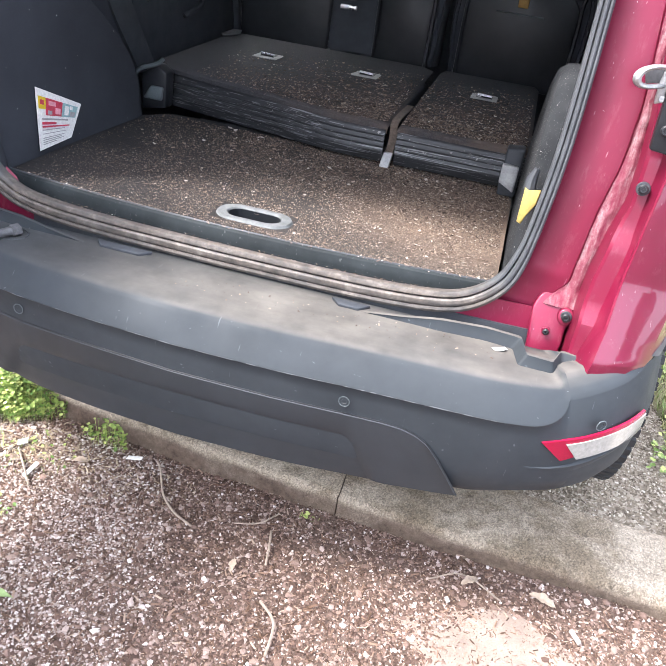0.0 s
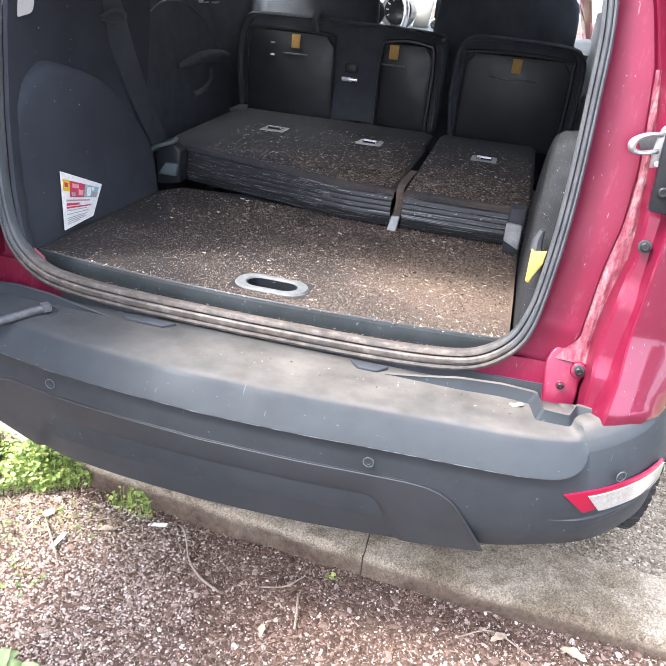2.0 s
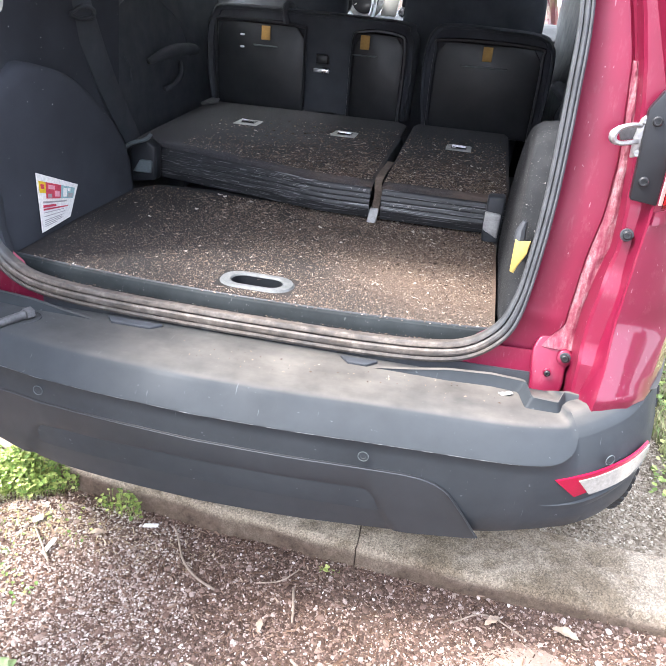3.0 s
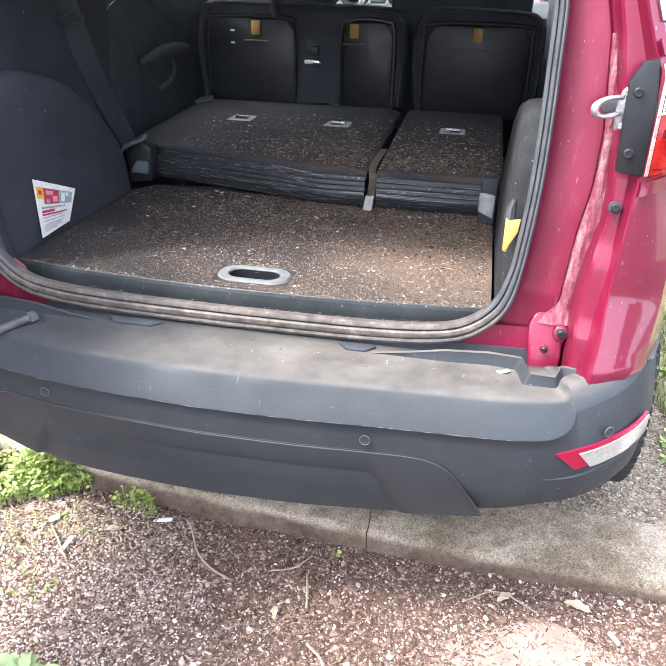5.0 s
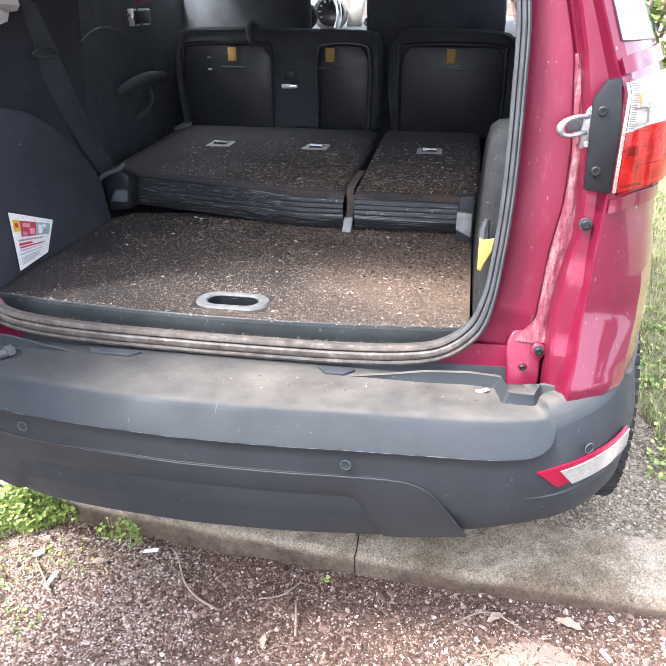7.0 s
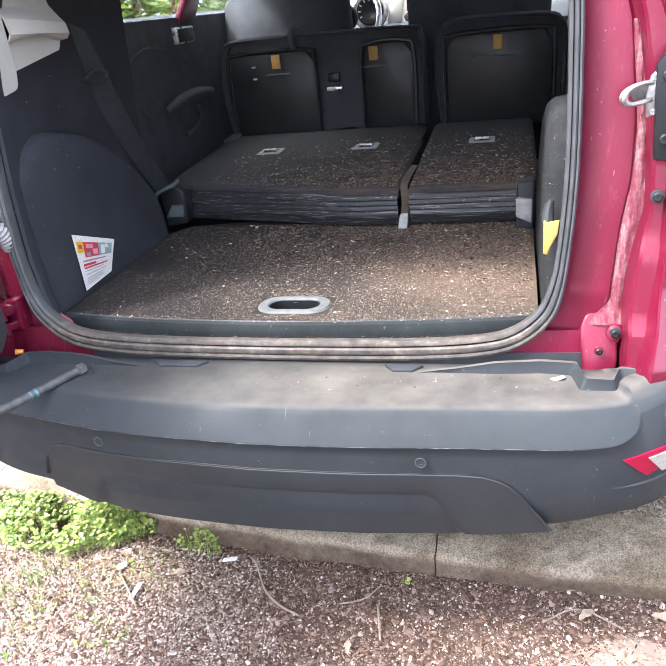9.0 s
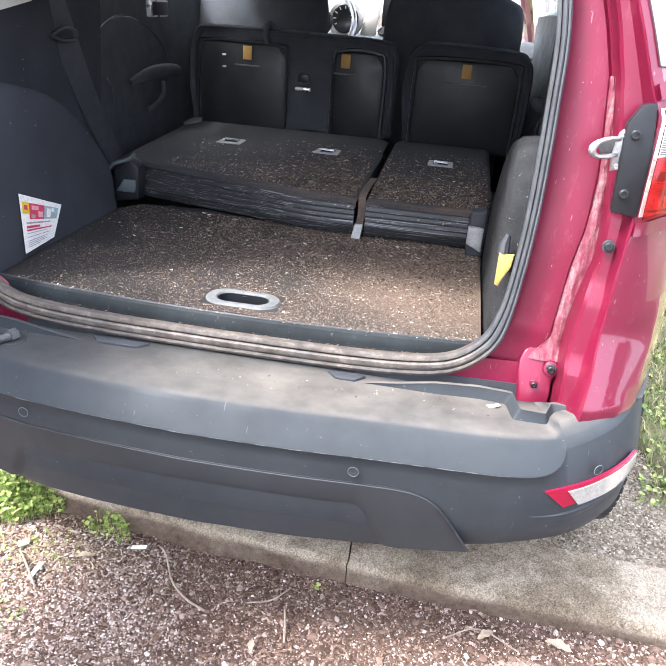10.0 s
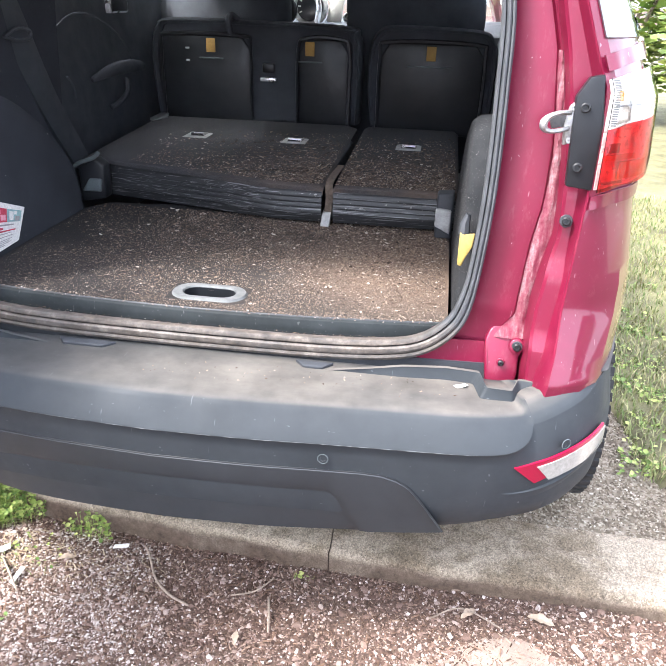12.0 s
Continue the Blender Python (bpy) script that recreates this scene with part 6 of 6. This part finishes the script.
def build_plants():
    leaves("weed", clump(-0.70, 0.33, 0.12, 0.09, 0.16, 1500), LEAF, "bright green clover-like weed beside the kerb", "weed", size=(0.004, 0.0095))
    leaves("weed", clump(-0.98, 0.36, 0.20, 0.12, 0.13, 1700), LEAF, "spreading green weeds along the kerb", "weed", size=(0.004, 0.010))
    leaves("weed", clump(-0.36, 0.30, 0.07, 0.03, 0.12, 95), LEAF, "small green weed against the kerb face", "weed", size=(0.004, 0.008))
    leaves("weed", clump(0.27, 0.245, 0.03, 0.014, 0.03, 26), LEAF, "tiny weed at the foot of the kerb", "weed", size=(0.004, 0.008))
    blades("sparse_grass", clump(-0.82, 0.08, 0.30, 0.22, 0.07, 520), GRASS, "sparse yellow-green grass in the gravel", "grass")
    leaves("ground_cover", [q for cx, cy in ((-0.62, 0.12), (-0.72, 0.02), (-0.55, -0.02), (-0.85, 0.15), (-0.95, -0.05), (-0.75, -0.16), (-0.5, 0.22)) for q in clump(cx, cy, 0.10, 0.08, 0.02, 45)], LEAF, "scattered seedlings in the gravel", "weed", "stuff", (0.003, 0.007))
    blades("dry_straw", [(x, y, z + 0.008, h * 0.5) for x, y, z, h in clump(-0.55, 0.2, 0.45, 0.12, 0.12, 900) if y < kerb_y(x)], STRAW, "dry straw and stalks on the gravel", "straw", rise=0.12)
    blades("grass_tuft", clump(-0.45, -0.31, 0.07, 0.05, 0.085, 260), GRASS, "fresh grass tuft beside the rosette weed", "grass", kind="")
    # broad-leaved rosette
    plant = thing("rosette_weed", (-0.335, -0.315, 0.0), "broad-leaved green weed rosette in the gravel", "weed")
    for k in range(13):
        a = k * 2.4 + RNG.uniform(-0.2, 0.2)
        L, w = RNG.uniform(0.06, 0.10), RNG.uniform(0.013, 0.021)
        rise, c, s, rows = RNG.uniform(0.03, 0.075), math.cos(a), math.sin(a), []
        for t in np.linspace(0, 1, 11):
            r, hz, ww = L * t, rise * math.sin(t * 2.3), w * math.sin(math.pi * min(1, 0.08 + t * 0.92)) ** 0.8 * (1 + 0.12 * math.sin(t * 26))
            rows.append([(-0.335 + c * r - s * e * ww, -0.315 + s * r + c * e * ww, 0.006 + hz + 0.35 * ww * abs(e) + 0.004 * math.sin(9 * t + k)) for e in (-1, -0.5, 0, 0.5, 1)])
        part("leaf", sheet(rows, 0.0008), BROADLEAF, plant, smooth=60)
    # verge
    rows = [[(x, y, (0.066 if k == 0 else 0.094) + 0.010 * noise.noise(Vector((x, y, 2)))) for k, x in enumerate( [1.27 + 0.05 * math.sin(y * 3) + 0.05 * noise.noise(Vector((0, y * 6, 4))) + d for d in (0, 0.03, 0.1, 0.3, 0.7, 1.4, 2.6, 4.5, 8)])] for y in np.concatenate([np.linspace(0.74, 3.2, 60), np.linspace(3.5, 14, 16)])]
    tagged(part("verge", sheet(rows), TURF, smooth=80), "rough grass verge beside the road", "verge", kind="structure")
    sp = [(1.27 + 2.6 * RNG.beta(0.9, 2), RNG.uniform(0.76, 4.5), 0.085, RNG.uniform(0.02, 0.06)) for _ in range(22000)]
    blades("verge_grass", sp, GRASS, "patchy dry and green grass", "grass")
    leaves("verge_clover", [q for _ in range(46) for q in clump(1.25 + 0.6 * RNG.beta(1, 2), RNG.uniform(0.76, 2.6), 0.07, 0.07, 0.045, 34, 0.078)], LEAF, "clover leaves along the verge edge", "weed", "stuff", (0.005, 0.011))
    # shrubs behind the verge
    for cx, cy, r, h in ((3.4, 6.0, 1.0, 2.4), (4.8, 7.5, 1.3, 3.0), (2.6, 9.0, 1.2, 2.6), (-3.5, 6.6, 1.2, 2.6), (-5.2, 7.6, 1.4, 3.0), (-4.4, 9.6, 1.3, 2.8)):
        bush = thing("shrub", (cx, cy, 0.08), "leafy green shrub behind the verge", "shrub", "shrubs")
        bm = bmesh.new()
        for k in range(6):
            a = k * 1.05
            tube([(cx, cy, 0.05), (cx + 0.3 * r * math.cos(a), cy + 0.3 * r * math.sin(a), h * 0.45), (cx + 0.6 * r * math.cos(a), cy + 0.6 * r * math.sin(a), h * 0.85)], [0.04, 0.025, 0.008], 6, bm)
        part("stem", bm, TWIG, bush)
        sp = []
        for _ in range(2200):
            p = RNG.normal(0, 1, 3)
            p /= np.linalg.norm(p)
            k = RNG.uniform(0.5, 1.0) * (1 + 0.3 * math.sin(5 * p[0] + cx) * math.cos(4 * p[1]))
            sp.append((cx + r * k * p[0], cy + r * k * p[1], 0, max(0.1, h * 0.52 + h * 0.48 * k * p[2])))
        crown = leaves("crown", sp, LEAF, "", "", size=(0.05, 0.1), stem=False)
        crown.parent, crown.location = bush, -WHERE[bush.name]


build_plants()


def build_trees():
    """A few leafy trees across the open ground, which the paint mirrors."""
    tree = thing("tree", (0, 0, 0), "tall leafy green tree with a grey trunk", "tree", "trees across the open ground")
    part("trunk", tube(spline([(0, 0, -0.05), (0.05, 0.02, 0.8), (-0.05, 0.0, 1.8), (0.06, 0.05, 3.2), (0.0, 0.0, 5.0)], 5), [0.22 - 0.009 * k for k in range(21)], 10), TWIG, tree)
    sp = []
    for k in range(9):
        a, h, r = k * 2.4, 1.6 + 0.42 * k, 2.2 - 0.13 * k
        tip = Vector((r * math.cos(a), r * math.sin(a), h + 0.9))
        part("limb", tube(spline([(0, 0, h), tip * 0.5 + Vector((0, 0, h * 0.5 + 0.1)), tip], 4), [0.09 - 0.009 * q for q in range(9)], 6), TWIG, tree)
        for c in (tip, tip * 0.62 + Vector((0, 0, h * 0.42)), Vector((r * 0.7 * math.cos(a + 1), r * 0.7 * math.sin(a + 1), h + 1.2))):
            for _ in range(150):
                p = RNG.normal(0, 1, 3)
                p *= RNG.uniform(0.4, 1.0) ** 0.5 * 0.85 / np.linalg.norm(p)
                sp.append((c.x + p[0], c.y + p[1], 0, max(0.9, c.z + 0.8 * p[2])))
    crown = leaves("crown", sp, LEAF, "", "", size=(0.09, 0.2), stem=False)
    crown.parent, crown.location = tree, -WHERE[tree.name]
    for k, (x, y, a, m) in enumerate(((-5.2, -17.0, 2.0, 0.85), (6.4, -16.2, 5.3, 0.9), (15.5, -6.0, 0.2, 0.9))):
        at = Matrix.Translation(Vector((x, y, -0.02)) * U) @ Matrix.Rotation(a, 4, "Z") @ Matrix.Scale(m, 4)
        if k:
            copy_thing(tree, at)
        else:
            first = at
    tree.matrix_basis = first


build_trees()


def build_ground_litter():
    def twig(pts, r, label):
        tagged(part("twig", tube(spline([(x, y, ground_z(x, y) + 0.008 + h) for x, y, h in pts], 5), r, 6), TWIG), label, "twig")
    twig(((-0.185, 0.27, 0.012), (-0.165, 0.25, 0.004), (-0.135, 0.20, 0.003), (-0.11, 0.165, 0.003), (-0.06, 0.125, 0.003), (0.0, 0.10, 0.004)), 0.0033, "bent dry twig lying on gravel")
    twig(((0.20, 0.16, 0.004), (0.215, 0.10, 0.01), (0.225, 0.05, 0.005)), 0.003, "thin dry twig lying on gravel")
    twig(((0.10, 0.15, 0.003), (0.16, 0.17, 0.006), (0.2, 0.22, 0.004)), 0.002, "thin dry twig lying on gravel")
    twig(((0.25, -0.05, 0.003), (0.30, -0.10, 0.008), (0.31, -0.18, 0.004)), 0.0035, "forked dry twig lying on gravel")
    twig(((0.62, 0.17, 0.003), (0.70, 0.20, 0.008), (0.80, 0.16, 0.004)), 0.002, "thin dry twig near the kerb")
    twig(((-0.56, 0.17, 0.004), (-0.5, 0.11, 0.008), (-0.45, 0.06, 0.004)), 0.003, "straw stalk lying on gravel")
    def flake(x, y, l, w, a, mat, label, cat, z=0.012):
        c, s = math.cos(a), math.sin(a)
        o = [(x + c * u - s * v, y + s * u + c * v, ground_z(x, y) + z + 0.1 * u) for u, v in ((-l, -w), (l, -w * 0.8), (l * 1.05, w), (-l * 0.9, w * 0.9))]
        tagged(part(cat.replace(" ", "_"), slab(o, (0, 0, 0.003), 0.001, 1), mat), label, cat)
    flake(-0.254, 0.293 - 0.03, 0.022, 0.008, 0.15, PAPER, "white plastic scrap on gravel", "plastic scrap")
    flake(-0.48, 0.11, 0.028, 0.007, 1.45, PAPER, "white stick-like scrap on gravel", "plastic scrap")
    def fallen_leaf(x, y, l, a, label):
        rows, c, s = [], math.cos(a), math.sin(a)
        for t in np.linspace(0, 1, 9):
            w = l * (0.42 * math.sin(math.pi * min(1, t * 0.95 + 0.04)) + 0.07 * math.sin(t * 17))
            rows.append([(x + c * l * 2 * (t - 0.5) - s * e * w, y + s * l * 2 * (t - 0.5) + c * e * w, ground_z(x, y) + 0.010 + 0.35 * abs(e) * w * (0.6 + 0.4 * math.sin(5 * t)) + 0.006 * math.sin(3 * t)) for e in (-1, -0.5, 0, 0.5, 1)])
        tagged(part("fallen_leaf", sheet(rows, 0.0008), DRYLEAF, smooth=70), label, "fallen leaf")
    fallen_leaf(-0.384, 0.20, 0.024, 0.3, "pale fallen leaf on gravel")
    fallen_leaf(0.90, 0.19, 0.034, -0.3, "curled dry leaf near the kerb")
    fallen_leaf(0.72, 0.19, 0.026, 0.7, "curled dry leaf near the kerb")
    fallen_leaf(0.15, 0.02, 0.02, 1.7, "curled dry leaf on gravel")
    flake(-0.57, 0.20, 0.014, 0.012, 0.6, PAPER, "white petal-like scrap beside the weed", "plastic scrap")
    flake(0.674, 0.125, 0.005, 0.009, 0.5, BEIGE, "white stone chip on gravel", "stone chip")
    flake(0.98, 0.12, 0.006, 0.02, 0.6, BEIGE, "white stick on the sandy patch", "plastic scrap")
    out = [(0.84 + (0.30 + 0.04 * math.sin(3 * a)) * math.cos(a), 0.0 + (0.15 + 0.03 * math.sin(4 * a + 1)) * math.sin(a)) for a in np.linspace(0, 2 * math.pi, 40, endpoint=False)]
    rows = [[(0.84 + (x - 0.84) * k, y * k, ground_z(0.84 + (x - 0.84) * k, y * k) + z) for x, y in out] for k, z in ((1.0, -0.008), (0.85, 0.001), (0.5, 0.004), (0.01, 0.005))]
    bm = bmesh.new()
    skin(bm, rows, closed=True)
    bmesh.ops.recalc_face_normals(bm, faces=bm.faces[:])
    tagged(part("sand_patch", bm, SAND, smooth=80), "pale sandy patch on the gravel", "sand", kind="stuff")


build_ground_litter()
